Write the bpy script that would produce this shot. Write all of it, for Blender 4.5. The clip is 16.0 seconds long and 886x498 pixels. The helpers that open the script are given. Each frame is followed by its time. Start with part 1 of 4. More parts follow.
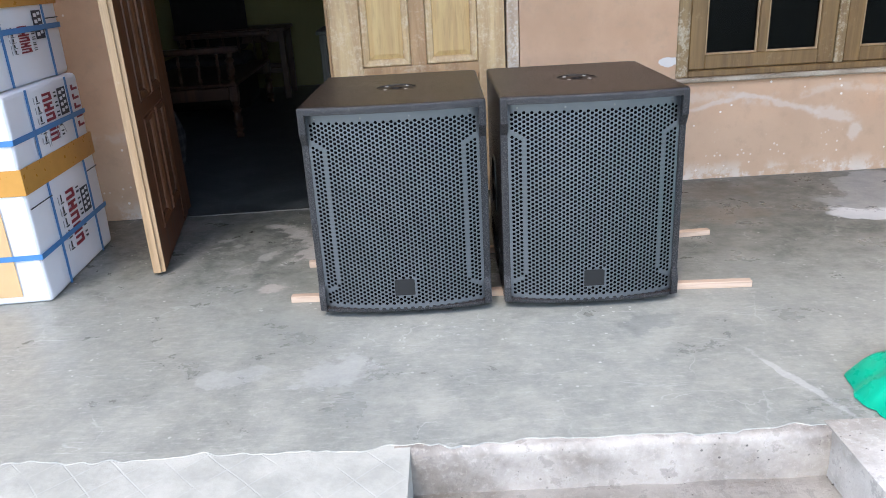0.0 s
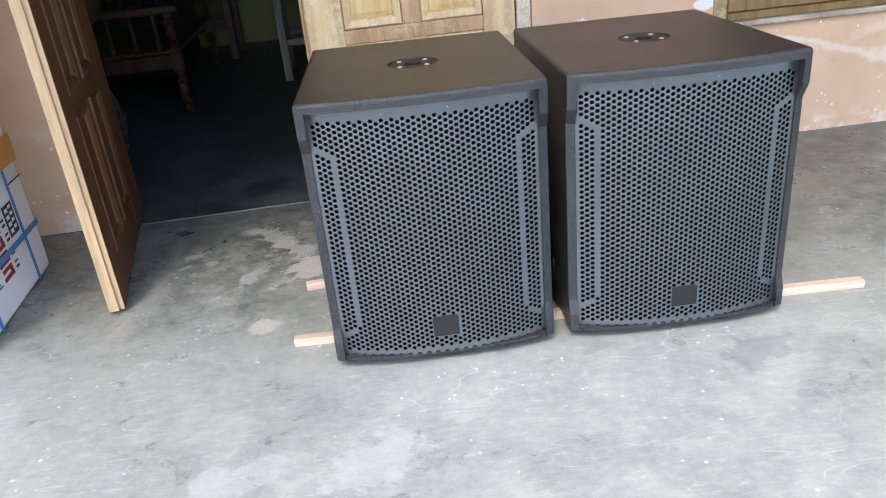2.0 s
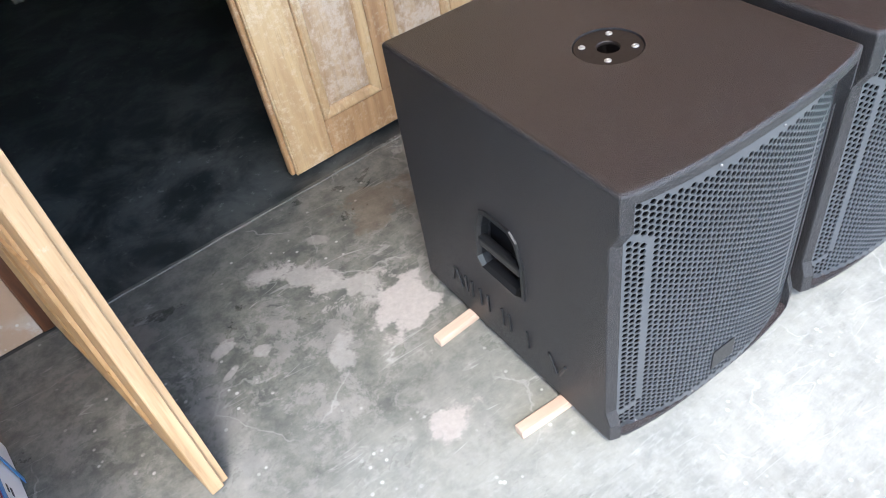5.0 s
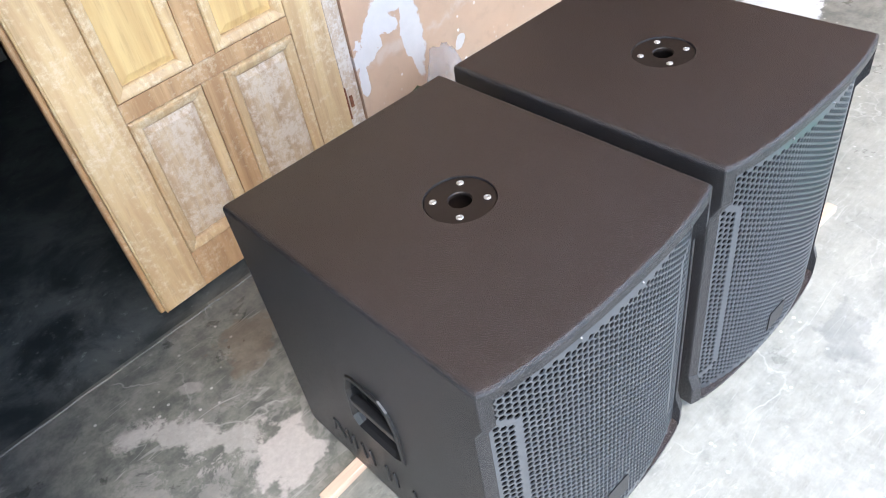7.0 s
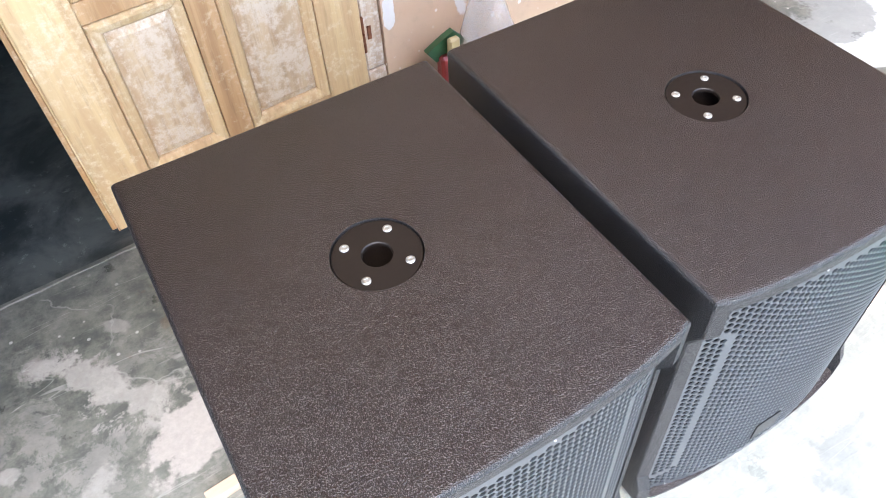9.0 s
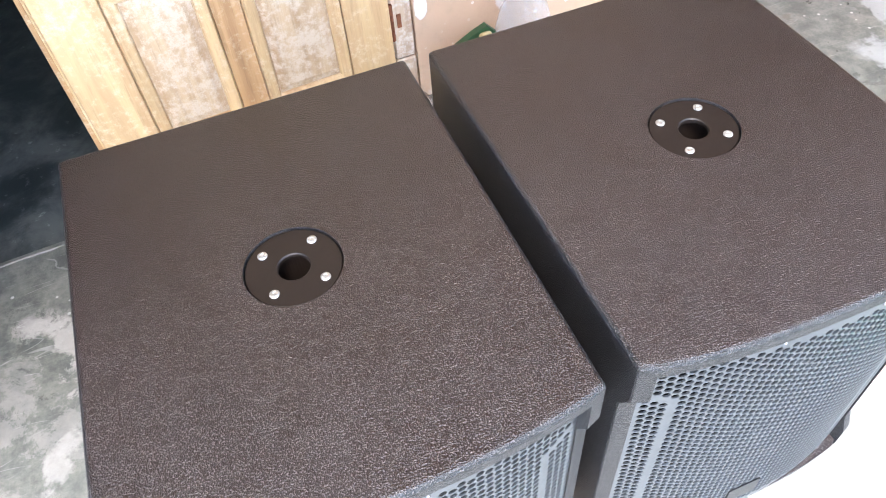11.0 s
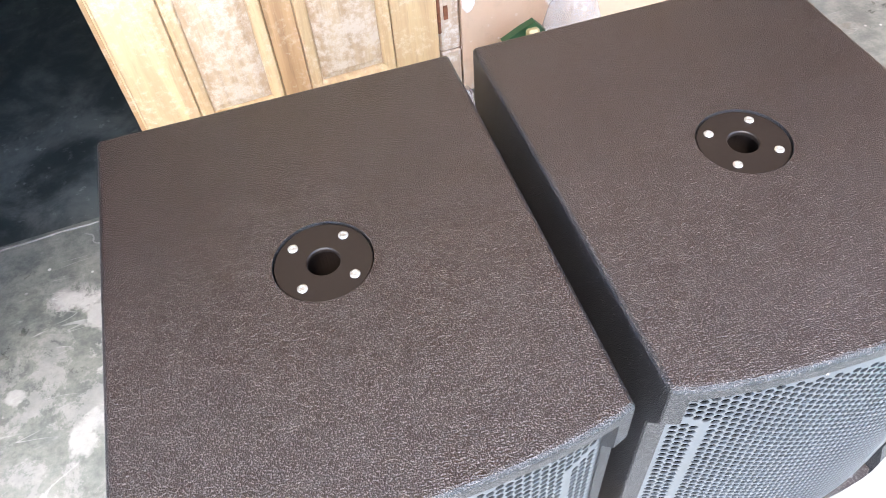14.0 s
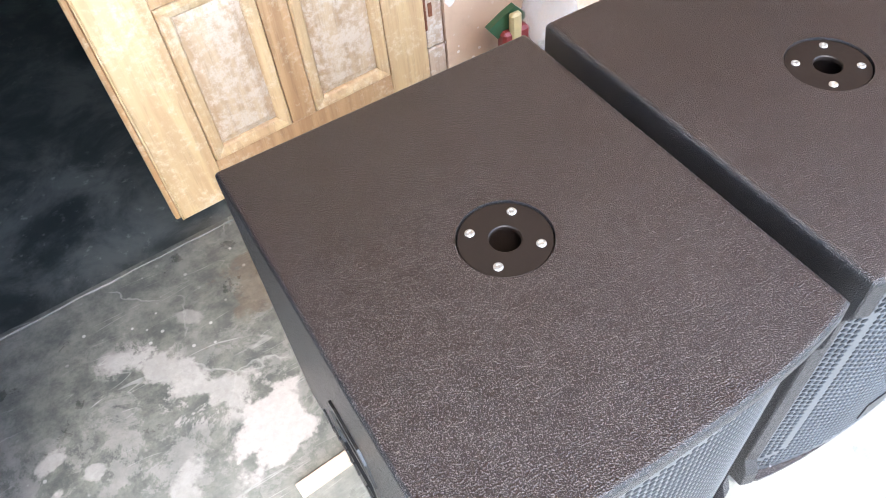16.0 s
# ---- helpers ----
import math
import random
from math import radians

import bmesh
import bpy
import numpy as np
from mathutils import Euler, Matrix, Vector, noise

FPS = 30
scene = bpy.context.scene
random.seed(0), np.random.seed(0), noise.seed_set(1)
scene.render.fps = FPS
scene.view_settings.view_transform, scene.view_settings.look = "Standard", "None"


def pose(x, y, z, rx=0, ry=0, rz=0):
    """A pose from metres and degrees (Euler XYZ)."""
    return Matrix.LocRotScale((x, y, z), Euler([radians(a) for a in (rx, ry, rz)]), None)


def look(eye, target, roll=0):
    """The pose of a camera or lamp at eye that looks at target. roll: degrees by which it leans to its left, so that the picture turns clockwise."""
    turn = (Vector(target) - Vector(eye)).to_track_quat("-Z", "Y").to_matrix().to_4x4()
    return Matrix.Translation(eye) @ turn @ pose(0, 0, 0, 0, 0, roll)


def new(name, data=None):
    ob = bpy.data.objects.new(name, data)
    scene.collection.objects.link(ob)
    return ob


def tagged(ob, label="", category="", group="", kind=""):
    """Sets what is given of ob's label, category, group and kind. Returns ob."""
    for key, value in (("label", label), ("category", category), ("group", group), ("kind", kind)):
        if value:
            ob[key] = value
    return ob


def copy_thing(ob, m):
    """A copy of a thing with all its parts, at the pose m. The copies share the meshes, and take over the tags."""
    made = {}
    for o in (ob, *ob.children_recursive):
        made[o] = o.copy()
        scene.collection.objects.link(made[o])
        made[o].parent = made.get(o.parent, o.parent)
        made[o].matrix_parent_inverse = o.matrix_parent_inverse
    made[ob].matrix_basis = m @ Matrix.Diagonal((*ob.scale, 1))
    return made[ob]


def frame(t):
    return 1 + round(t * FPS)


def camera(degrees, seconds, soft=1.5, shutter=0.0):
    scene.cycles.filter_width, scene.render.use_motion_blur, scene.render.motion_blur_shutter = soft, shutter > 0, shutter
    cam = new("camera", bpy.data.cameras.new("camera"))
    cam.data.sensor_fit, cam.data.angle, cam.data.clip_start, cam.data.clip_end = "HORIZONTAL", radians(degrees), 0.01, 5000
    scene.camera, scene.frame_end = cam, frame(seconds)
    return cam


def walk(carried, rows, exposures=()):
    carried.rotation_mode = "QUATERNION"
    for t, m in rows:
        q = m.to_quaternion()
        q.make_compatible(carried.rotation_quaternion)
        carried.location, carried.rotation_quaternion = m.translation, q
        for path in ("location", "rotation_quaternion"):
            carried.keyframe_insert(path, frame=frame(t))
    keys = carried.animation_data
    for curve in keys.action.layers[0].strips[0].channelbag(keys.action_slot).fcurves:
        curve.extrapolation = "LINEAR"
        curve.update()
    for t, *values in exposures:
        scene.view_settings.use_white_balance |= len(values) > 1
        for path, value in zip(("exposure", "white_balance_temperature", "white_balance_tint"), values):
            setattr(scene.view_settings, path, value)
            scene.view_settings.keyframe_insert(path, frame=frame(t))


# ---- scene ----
cam = camera(61.8, 16.0, soft=0.9)
PATH = [
    (0, (0.156, -2.048, 0.981), (0.125, -0.177, 0.275), -3.3),
    (0.5, (0.118, -1.955, 0.972), (0.048, -0.111, 0.202), -3.4),
    (1, (0.0, -1.809, 0.97), (0.023, 0.026, 0.175), -4.0),
    (1.5, (-0.068, -1.71, 0.969), (0.0, 0.116, 0.156), -4.3),
    (2, (-0.059, -1.494, 0.995), (0.029, 0.312, 0.138), -5.7),
    (2.5, (-0.011, -1.271, 1.108), (0.13, 0.487, 0.165), -6.7),
    (3, (-0.051, -1.109, 1.14), (0.15, 0.599, 0.118), -5.0),
    (3.2, (-0.096, -1.042, 1.145), (0.111, 0.634, 0.072), -4.9),
    (5.3, (-0.891, -0.479, 1.346), (-0.097, 0.724, -0.041), -9.2),
    (5.5, (-0.914, -0.455, 1.366), (-0.026, 0.713, 0.006), -7.6),
    (6, (-0.839, -0.424, 1.379), (0.077, 0.745, 0.039), -9.2),
    (6.5, (-0.704, -0.416, 1.392), (0.191, 0.764, 0.048), -10.9),
    (7, (-0.592, -0.439, 1.384), (0.293, 0.764, 0.054), -10.9),
    (7.5, (-0.488, -0.44, 1.373), (0.464, 0.705, 0.037), -10.8),
    (8, (-0.324, -0.379, 1.367), (0.589, 0.751, -0.008), -8.7),
    (8.5, (-0.238, -0.321, 1.363), (0.558, 0.728, -0.142), -4.6),
    (9, (-0.21, -0.286, 1.368), (0.391, 0.856, -0.16), -4.2),
    (9.2, (-0.173, -0.283, 1.364), (0.328, 0.886, -0.179), -4.7),
    (11.3, (0.025, -0.302, 1.337), (0.406, 0.913, -0.206), -5.8),
    (11.5, (0.041, -0.298, 1.339), (0.427, 0.918, -0.201), -6.0),
    (12, (0.068, -0.292, 1.339), (0.496, 0.917, -0.196), -5.4),
    (12.5, (0.087, -0.291, 1.342), (0.544, 0.92, -0.183), -5.5),
    (13, (0.077, -0.288, 1.341), (0.52, 0.935, -0.177), -5.4),
    (13.5, (0.043, -0.281, 1.339), (0.412, 0.967, -0.179), -5.2),
    (14, (0.013, -0.279, 1.332), (0.3, 0.944, -0.224), -5.7),
    (14.5, (-0.04, -0.272, 1.333), (0.248, 0.932, -0.238), -5.4),
    (15, (-0.152, -0.251, 1.348), (0.254, 0.946, -0.202), -6.0),
    (15.5, (-0.246, -0.231, 1.356), (0.272, 0.931, -0.187), -6.1),
    (16, (-0.323, -0.184, 1.349), (0.232, 0.939, -0.21), -6.7),
]
walk(cam, [(t, look(eye, target, roll)) for t, eye, target, roll in PATH],
     [(0, 2.12), (1, 2.12), (1.5, 2.27), (2.5, 2.70), (3.1, 2.95), (5.5, 2.97), (8, 2.95), (9.2, 3.4), (11.3, 3.66), (12.6, 3.64), (14.4, 3.85), (15.2, 3.75), (16, 3.6)])

# ---- world and light ----
SUN_EL, SUN_ROT = radians(58), radians(200)
world = bpy.data.worlds.new("sky")
world.use_nodes = True
scene.world = world
wn = world.node_tree.nodes
sky = wn.new("ShaderNodeTexSky")
sky.sky_type, sky.sun_disc = "NISHITA", False
sky.sun_elevation, sky.sun_rotation = SUN_EL, SUN_ROT
sky.dust_density, sky.ozone_density = 1.5, 1.5
world.node_tree.links.new(sky.outputs[0], wn["Background"].inputs[0])
wn["Background"].inputs[1].default_value = 0.15
sun = new("sun", bpy.data.lights.new("sun", "SUN"))
sun.data.energy, sun.data.angle, sun.data.color = 0.45, radians(12), (1.0, 0.95, 0.88)
# a sky rotation of r puts the sun at (sin r, cos r)
sd = Vector((math.sin(SUN_ROT) * math.cos(SUN_EL), math.cos(SUN_ROT) * math.cos(SUN_EL), math.sin(SUN_EL)))
sun.matrix_world = look(sd * 20, (0, 0, 0))


# ---- material helpers ----
class Mat:
    def __init__(self, name, rough=0.6, metal=0.0):
        self.m = bpy.data.materials.new(name)
        self.m.use_nodes = True
        self.t = self.m.node_tree
        self.b = self.t.nodes["Principled BSDF"]
        self.b.inputs["Roughness"].default_value = rough
        self.b.inputs["Metallic"].default_value = metal
        self.co = self.node("ShaderNodeTexCoord").outputs["Object"]

    def node(self, kind, **props):
        n = self.t.nodes.new(kind)
        for k, v in props.items():
            if k == "op":
                n.operation = v
            elif k == "blend":
                n.blend_type = v
        return n

    def link(self, a, b):
        if isinstance(a, (int, float)):
            b.default_value = a
        elif isinstance(a, tuple):
            b.default_value = a if len(a) == 4 or b.type == "VECTOR" else (*a, 1)
        else:
            self.t.links.new(a, b)

    def math(self, op, a, b=0.0, c=0.0):
        n = self.node("ShaderNodeMath", op=op)
        self.link(a, n.inputs[0]), self.link(b, n.inputs[1]), self.link(c, n.inputs[2])
        return n.outputs[0]

    def scaled(self, s, rot=(0, 0, 0), co=None, move=(0, 0, 0)):
        n = self.node("ShaderNodeMapping")
        n.inputs["Scale"].default_value = s
        n.inputs["Rotation"].default_value = rot
        n.inputs["Location"].default_value = move
        self.link(co or self.co, n.inputs["Vector"])
        return n.outputs[0]

    def noise(self, scale, detail=4, rough=0.55, co=None, warp=0.0):
        n = self.node("ShaderNodeTexNoise")
        n.inputs["Scale"].default_value = scale
        n.inputs["Detail"].default_value = detail
        n.inputs["Roughness"].default_value = rough
        n.inputs["Distortion"].default_value = warp
        self.link(co or self.co, n.inputs["Vector"])
        return n.outputs["Fac"]

    def voro(self, scale, co=None, feature="F1"):
        n = self.node("ShaderNodeTexVoronoi")
        n.feature = feature
        n.inputs["Scale"].default_value = scale
        self.link(co or self.co, n.inputs["Vector"])
        return n.outputs["Distance"]

    def ramp(self, fac, lo, hi):
        n = self.node("ShaderNodeMapRange")
        n.interpolation_type = "SMOOTHSTEP"
        n.inputs["From Min"].default_value, n.inputs["From Max"].default_value = lo, hi
        self.link(fac, n.inputs["Value"])
        return n.outputs["Result"]

    def mix(self, fac, a, b, blend="MIX"):
        n = self.node("ShaderNodeMix")
        n.data_type, n.blend_type = "RGBA", blend
        self.link(fac, n.inputs["Factor"]), self.link(a, n.inputs["A"]), self.link(b, n.inputs["B"])
        return n.outputs["Result"]

    def mixf(self, fac, a, b):
        n = self.node("ShaderNodeMix")
        self.link(fac, n.inputs["Factor"]), self.link(a, n.inputs["A"]), self.link(b, n.inputs["B"])
        return n.outputs["Result"]

    def xyz(self, co=None):
        n = self.node("ShaderNodeSeparateXYZ")
        self.link(co or self.co, n.inputs[0])
        return n.outputs

    def spot(self, cx, cy, rx, ry, turn=0.0, ragged=0.5, edge=0.12, axes=(0, 1), grain=9.0):
        """1 inside a ragged ellipse, 0 outside."""
        p = self.xyz(self.bent(grain * 0.6, min(rx, ry) * 1.1))
        c, s = math.cos(turn), math.sin(turn)
        dx, dy = self.math("SUBTRACT", p[axes[0]], cx), self.math("SUBTRACT", p[axes[1]], cy)
        u = self.math("MULTIPLY_ADD", dx, c / rx, self.math("MULTIPLY", dy, s / rx))
        v = self.math("MULTIPLY_ADD", dx, -s / ry, self.math("MULTIPLY", dy, c / ry))
        r = self.math("SQRT", self.math("ADD", self.math("MULTIPLY", u, u), self.math("MULTIPLY", v, v)))
        n = self.noise(grain, 6, 0.65)
        r = self.math("MULTIPLY_ADD", self.math("SUBTRACT", n, 0.5), -2 * ragged, r)
        return self.math("SUBTRACT", 1.0, self.ramp(r, 1 - edge, 1 + edge))

    def bent(self, scale, amount):
        """The object's coordinates, pushed about by noise."""
        n = self.node("ShaderNodeTexNoise")
        n.inputs["Scale"].default_value, n.inputs["Detail"].default_value, n.inputs["Roughness"].default_value = scale, 6.0, 0.6
        self.link(self.co, n.inputs["Vector"])
        sub = self.node("ShaderNodeVectorMath", op="SUBTRACT")
        self.link(n.outputs["Color"], sub.inputs[0])
        sub.inputs[1].default_value = (0.5, 0.5, 0.5)
        add = self.node("ShaderNodeVectorMath", op="MULTIPLY_ADD")
        self.link(sub.outputs[0], add.inputs[0])
        add.inputs[1].default_value = (4 * amount,) * 3
        self.link(self.co, add.inputs[2])
        return add.outputs[0]

    def color(self, c):
        self.link(c, self.b.inputs["Base Color"])
        return self

    def rough(self, r):
        self.link(r, self.b.inputs["Roughness"])
        return self

    def bump(self, h, strength=0.3, dist=0.002):
        n = self.node("ShaderNodeBump")
        n.inputs["Strength"].default_value, n.inputs["Distance"].default_value = strength, dist
        self.link(h, n.inputs["Height"])
        self.link(n.outputs[0], self.b.inputs["Normal"])
        return self


def plain(name, c, rough=0.6, metal=0.0, var=0.15, scale=30.0, bump=0.1):
    m = Mat(name, rough, metal)
    n = m.noise(scale, 5)
    m.color(m.mix(n, tuple(v * (1 - var) for v in c), tuple(v * (1 + var) for v in c)))
    m.rough(m.mixf(m.noise(scale * 2.3, 3), rough - 0.08, rough + 0.08))
    if bump:
        m.bump(m.noise(scale * 6, 3), bump, 0.001)
    return m.m


def cabinet_paint():
    """Spatter-textured blue-black paint: fine raised grains with glints painted pale, and the ceiling's brown
    reflection tinted onto the top.
    """
    m = Mat("black_texture_paint", 0.3)
    grain = m.math("ADD", m.noise(560, 0, 0.5), m.math("MULTIPLY", m.noise(1250, 0, 0.5), 0.35))
    c = m.mix(m.noise(5, 4), (0.0044, 0.0050, 0.0064), (0.0066, 0.0076, 0.0096))
    # up-facing parts take the ceiling's brown reflection as base colour
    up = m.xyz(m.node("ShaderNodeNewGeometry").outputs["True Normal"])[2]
    reflection_tint = m.math("MULTIPLY", m.ramp(up, 0.75, 0.98), m.mixf(m.noise(6, 5, 0.6), 0.8, 1.0))
    c = m.mix(reflection_tint, c, m.mix(m.noise(11, 4), (0.0068, 0.0019, 0.0006), (0.0104, 0.0034, 0.0013)))
    # sky glints on the grains, painted as pale specks
    c = m.mix(m.math("MULTIPLY", m.ramp(grain, 0.755, 0.86), m.mixf(m.noise(9, 4), 0.5, 0.9)), c, (0.098, 0.086, 0.085))
    m.color(c)
    m.rough(m.mixf(m.noise(7, 5, 0.6), 0.27, 0.36))
    m.b.inputs["Specular IOR Level"].default_value = 0.5
    return m.bump(grain, 1.0, 0.0014).m


def cement_floor():
    m = Mat("polished_cement", 0.4)
    big, mid, fine = m.noise(0.9, 4, 0.55), m.noise(4.2, 9, 0.7, warp=0.25), m.noise(38, 7, 0.72)
    c = m.mix(m.ramp(big, 0.3, 0.7), (0.25, 0.253, 0.222), (0.33, 0.328, 0.287))
    c = m.mix(m.math("MULTIPLY", m.ramp(mid, 0.60, 0.38), 0.62), c, (0.165, 0.17, 0.155))
    c = m.mix(m.math("MULTIPLY", m.ramp(m.noise(9, 9, 0.75, m.scaled((1, 1, 1), move=(5, 2, 0))), 0.58, 0.40), 0.36), c, (0.16, 0.17, 0.16))
    c = m.mix(m.math("MULTIPLY", m.ramp(fine, 0.42, 0.72), 0.35), c, (0.39, 0.385, 0.345))
    for turn, k in ((0.12, 0.45), (-0.35, 0.3)):
        scuff = m.noise(1.0, 9, 0.82, m.scaled((16, 70, 1), (0, 0, turn)), 0.4)
        c = m.mix(m.math("MULTIPLY", m.ramp(scuff, 0.52, 0.72), k), c, (0.50, 0.50, 0.46))
        c = m.mix(m.math("MULTIPLY", m.ramp(scuff, 0.46, 0.30), k), c, (0.11, 0.115, 0.108))
    # darker, mottled tone towards the house wall
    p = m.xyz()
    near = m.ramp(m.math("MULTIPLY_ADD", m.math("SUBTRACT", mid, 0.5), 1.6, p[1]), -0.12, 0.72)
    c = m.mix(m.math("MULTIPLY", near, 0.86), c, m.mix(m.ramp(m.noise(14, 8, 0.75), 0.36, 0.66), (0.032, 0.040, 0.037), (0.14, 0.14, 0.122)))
    # worn pale flakes, dense before the doorway
    flake = m.ramp(m.noise(10, 10, 0.78, warp=0.3), 0.49, 0.56)
    zone = m.math("MAXIMUM", m.math("MULTIPLY", m.spot(-0.58, 0.58, 0.42, 0.36, 0.5, 0.9, 0.6, grain=4), 0.42), m.spot(-0.475, 0.80, 0.19, 0.075, -0.865, 0.8, 0.4, grain=7))
    c = m.mix(m.math("MULTIPLY", flake, m.math("MULTIPLY_ADD", zone, 0.85, 0.05)), c, m.mix(fine, (0.21, 0.20, 0.185), (0.36, 0.345, 0.325)))
    chips = m.math("MULTIPLY", m.ramp(m.voro(31), 0.17, 0.09), m.ramp(m.noise(2.6, 5, 0.7), 0.5, 0.6))
    c = m.mix(m.math("MULTIPLY", chips, 0.6), c, (0.58, 0.57, 0.54))
    # fine pale cracks
    wob = m.node("ShaderNodeTexNoise")
    wob.inputs["Scale"].default_value, wob.inputs["Detail"].default_value = 6.0, 6.0
    m.link(m.co, wob.inputs["Vector"])
    bent = m.node("ShaderNodeVectorMath", op="MULTIPLY_ADD")
    m.link(wob.outputs["Color"], bent.inputs[0])
    bent.inputs[1].default_value = (0.22, 0.22, 0.22)
    m.link(m.co, bent.inputs[2])
    crack = m.math("MULTIPLY", m.ramp(m.voro(4.2, bent.outputs[0], "DISTANCE_TO_EDGE"), 0.016, 0.003), m.ramp(m.noise(3.3, 4, 0.6), 0.50, 0.62))
    c = m.mix(m.math("MULTIPLY", crack, 0.22), c, (0.54, 0.54, 0.51))
    # scratches
    for turn, seed, k in ((0.2, 1.0, 0.4), (-0.55, 4.0, 0.35), (1.1, 9.0, 0.3), (2.1, 6.0, 0.3)):
        v = m.scaled((1.0, 9, 1), (0, 0, turn), move=(seed, seed, 0))
        line = m.ramp(m.math("ABSOLUTE", m.math("SUBTRACT", m.noise(1.7, 2, 0.4, v, 0.3), 0.5)), 0.006, 0.001)
        gate = m.ramp(m.noise(5.5, 3, 0.6, m.scaled((1, 1, 1), move=(seed * 3, 0, 0))), 0.55, 0.66)
        c = m.mix(m.math("MULTIPLY", m.math("MULTIPLY", line, gate), k * 0.7), c, (0.56, 0.56, 0.54))
    # repaired and broken spots
    relief = m.math("MULTIPLY_ADD", crack, -0.4, fine)
    for cx, cy, rx, ry, tn, col, k in (
            (-0.460, 0.268, 0.050, 0.038, 0.2, (0.38, 0.345, 0.315), 0.85),
            (-0.165, -0.335, 0.095, 0.062, 0.35, (0.45, 0.45, 0.43), 0.38),
            (-0.45, -0.325, 0.10, 0.036, 0.2, (0.45, 0.45, 0.43), 0.34),
            (-0.362, 0.580, 0.098, 0.078, 0.7, (0.36, 0.335, 0.315), 0.9),
            (-0.475, 0.800, 0.150, 0.045, -0.865, (0.33, 0.315, 0.295), 0.75),
            (-0.550, 0.560, 0.060, 0.028, 0.9, (0.33, 0.32, 0.30), 0.6),
            (-0.760, 0.765, 0.030, 0.020, 0.2, (0.34, 0.325, 0.30), 0.75),
            (-0.785, 0.690, 0.022, 0.012, 0.6, (0.34, 0.325, 0.30), 0.7),
            (-0.700, 0.700, 0.026, 0.016, 0.2, (0.32, 0.31, 0.29), 0.6),
            (-0.420, 0.948, 0.034, 0.016, -0.6, (0.30, 0.29, 0.27), 0.6),
            (-0.200, 0.950, 0.130, 0.090, 0.2, (0.12, 0.085, 0.055), 0.55),
            (-0.99, 0.95, 0.09, 0.10, 0.2, (0.20, 0.18, 0.16), 0.6),
            (1.30, 1.12, 0.24, 0.10, 0.0, (0.105, 0.085, 0.065), 0.6),
            (1.24, 0.80, 0.22, 0.09, 0.0, (0.17, 0.14, 0.11), 0.5),
            (0.70, -0.14, 0.10, 0.04, 0.4, (0.13, 0.14, 0.14), 0.4),
            (0.97, -0.47, 0.012, 0.14, 0.35, (0.50, 0.49, 0.47), 0.5)):
        s = m.spot(cx, cy, rx, ry, tn, 1.1, 0.22, grain=17)
        c = m.mix(m.math("MULTIPLY", s, k), c, m.mix(m.noise(70, 7, 0.75), tuple(v * 0.62 for v in col), tuple(v * 1.25 for v in col)))
        relief = m.math("MULTIPLY_ADD", s, 0.35, relief)
    # bleached screed towards the porch end
    for cx, cy, rx, ry, col, k in ((2.36, 1.02, 0.78, 0.24, (0.30, 0.31, 0.31), 0.65), (2.32, 0.82, 0.64, 0.17, (0.48, 0.49, 0.50), 0.85)):
        s = m.spot(cx, cy, rx, ry, 0.1, 0.22, 0.05, grain=4)
        c = m.mix(m.math("MULTIPLY", s, k), c, m.mix(m.noise(16, 7, 0.7), tuple(v * 0.85 for v in col), tuple(v * 1.1 for v in col)))
    m.color(c)
    m.rough(m.mixf(m.ramp(mid, 0.35, 0.7), 0.26, 0.55))
    return m.bump(relief, 0.35, 0.002).m


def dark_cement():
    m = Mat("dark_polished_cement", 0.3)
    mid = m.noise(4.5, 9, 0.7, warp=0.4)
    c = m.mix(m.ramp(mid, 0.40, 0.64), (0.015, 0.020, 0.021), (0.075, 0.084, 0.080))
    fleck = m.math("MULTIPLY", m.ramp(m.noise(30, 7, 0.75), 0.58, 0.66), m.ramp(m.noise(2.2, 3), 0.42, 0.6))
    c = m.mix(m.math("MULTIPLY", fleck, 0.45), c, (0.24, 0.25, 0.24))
    m.color(c)
    m.rough(m.mixf(mid, 0.3, 0.6))
    return m.bump(m.noise(60, 5), 0.15, 0.001).m


def raw_plaster(name, light, dark):
    m = Mat(name, 0.85)
    c = m.mix(m.ramp(m.noise(4, 7, 0.65), 0.35, 0.65), dark, light)
    c = m.mix(m.math("MULTIPLY", m.ramp(m.voro(38), 0.14, 0.08), m.ramp(m.noise(5, 3), 0.52, 0.6)), c, (0.10, 0.09, 0.08))
    c = m.mix(m.math("MULTIPLY", m.ramp(m.noise(16, 8, 0.7), 0.55, 0.62), 0.4), c, tuple(v * 0.6 for v in dark))
    pits = m.math("MULTIPLY", m.ramp(m.voro(70), 0.17, 0.10), m.ramp(m.noise(9, 4, 0.6), 0.54, 0.62))
    c = m.mix(m.math("MULTIPLY", pits, 0.8), c, (0.06, 0.052, 0.045))
    c = m.mix(m.math("MULTIPLY", m.ramp(m.noise(55, 8, 0.75), 0.5, 0.7), 0.45), c, tuple(v * 1.2 for v in light))
    m.color(c)
    return m.bump(m.math("MULTIPLY_ADD", pits, -0.6, m.noise(40, 8, 0.7)), 0.8, 0.005).m


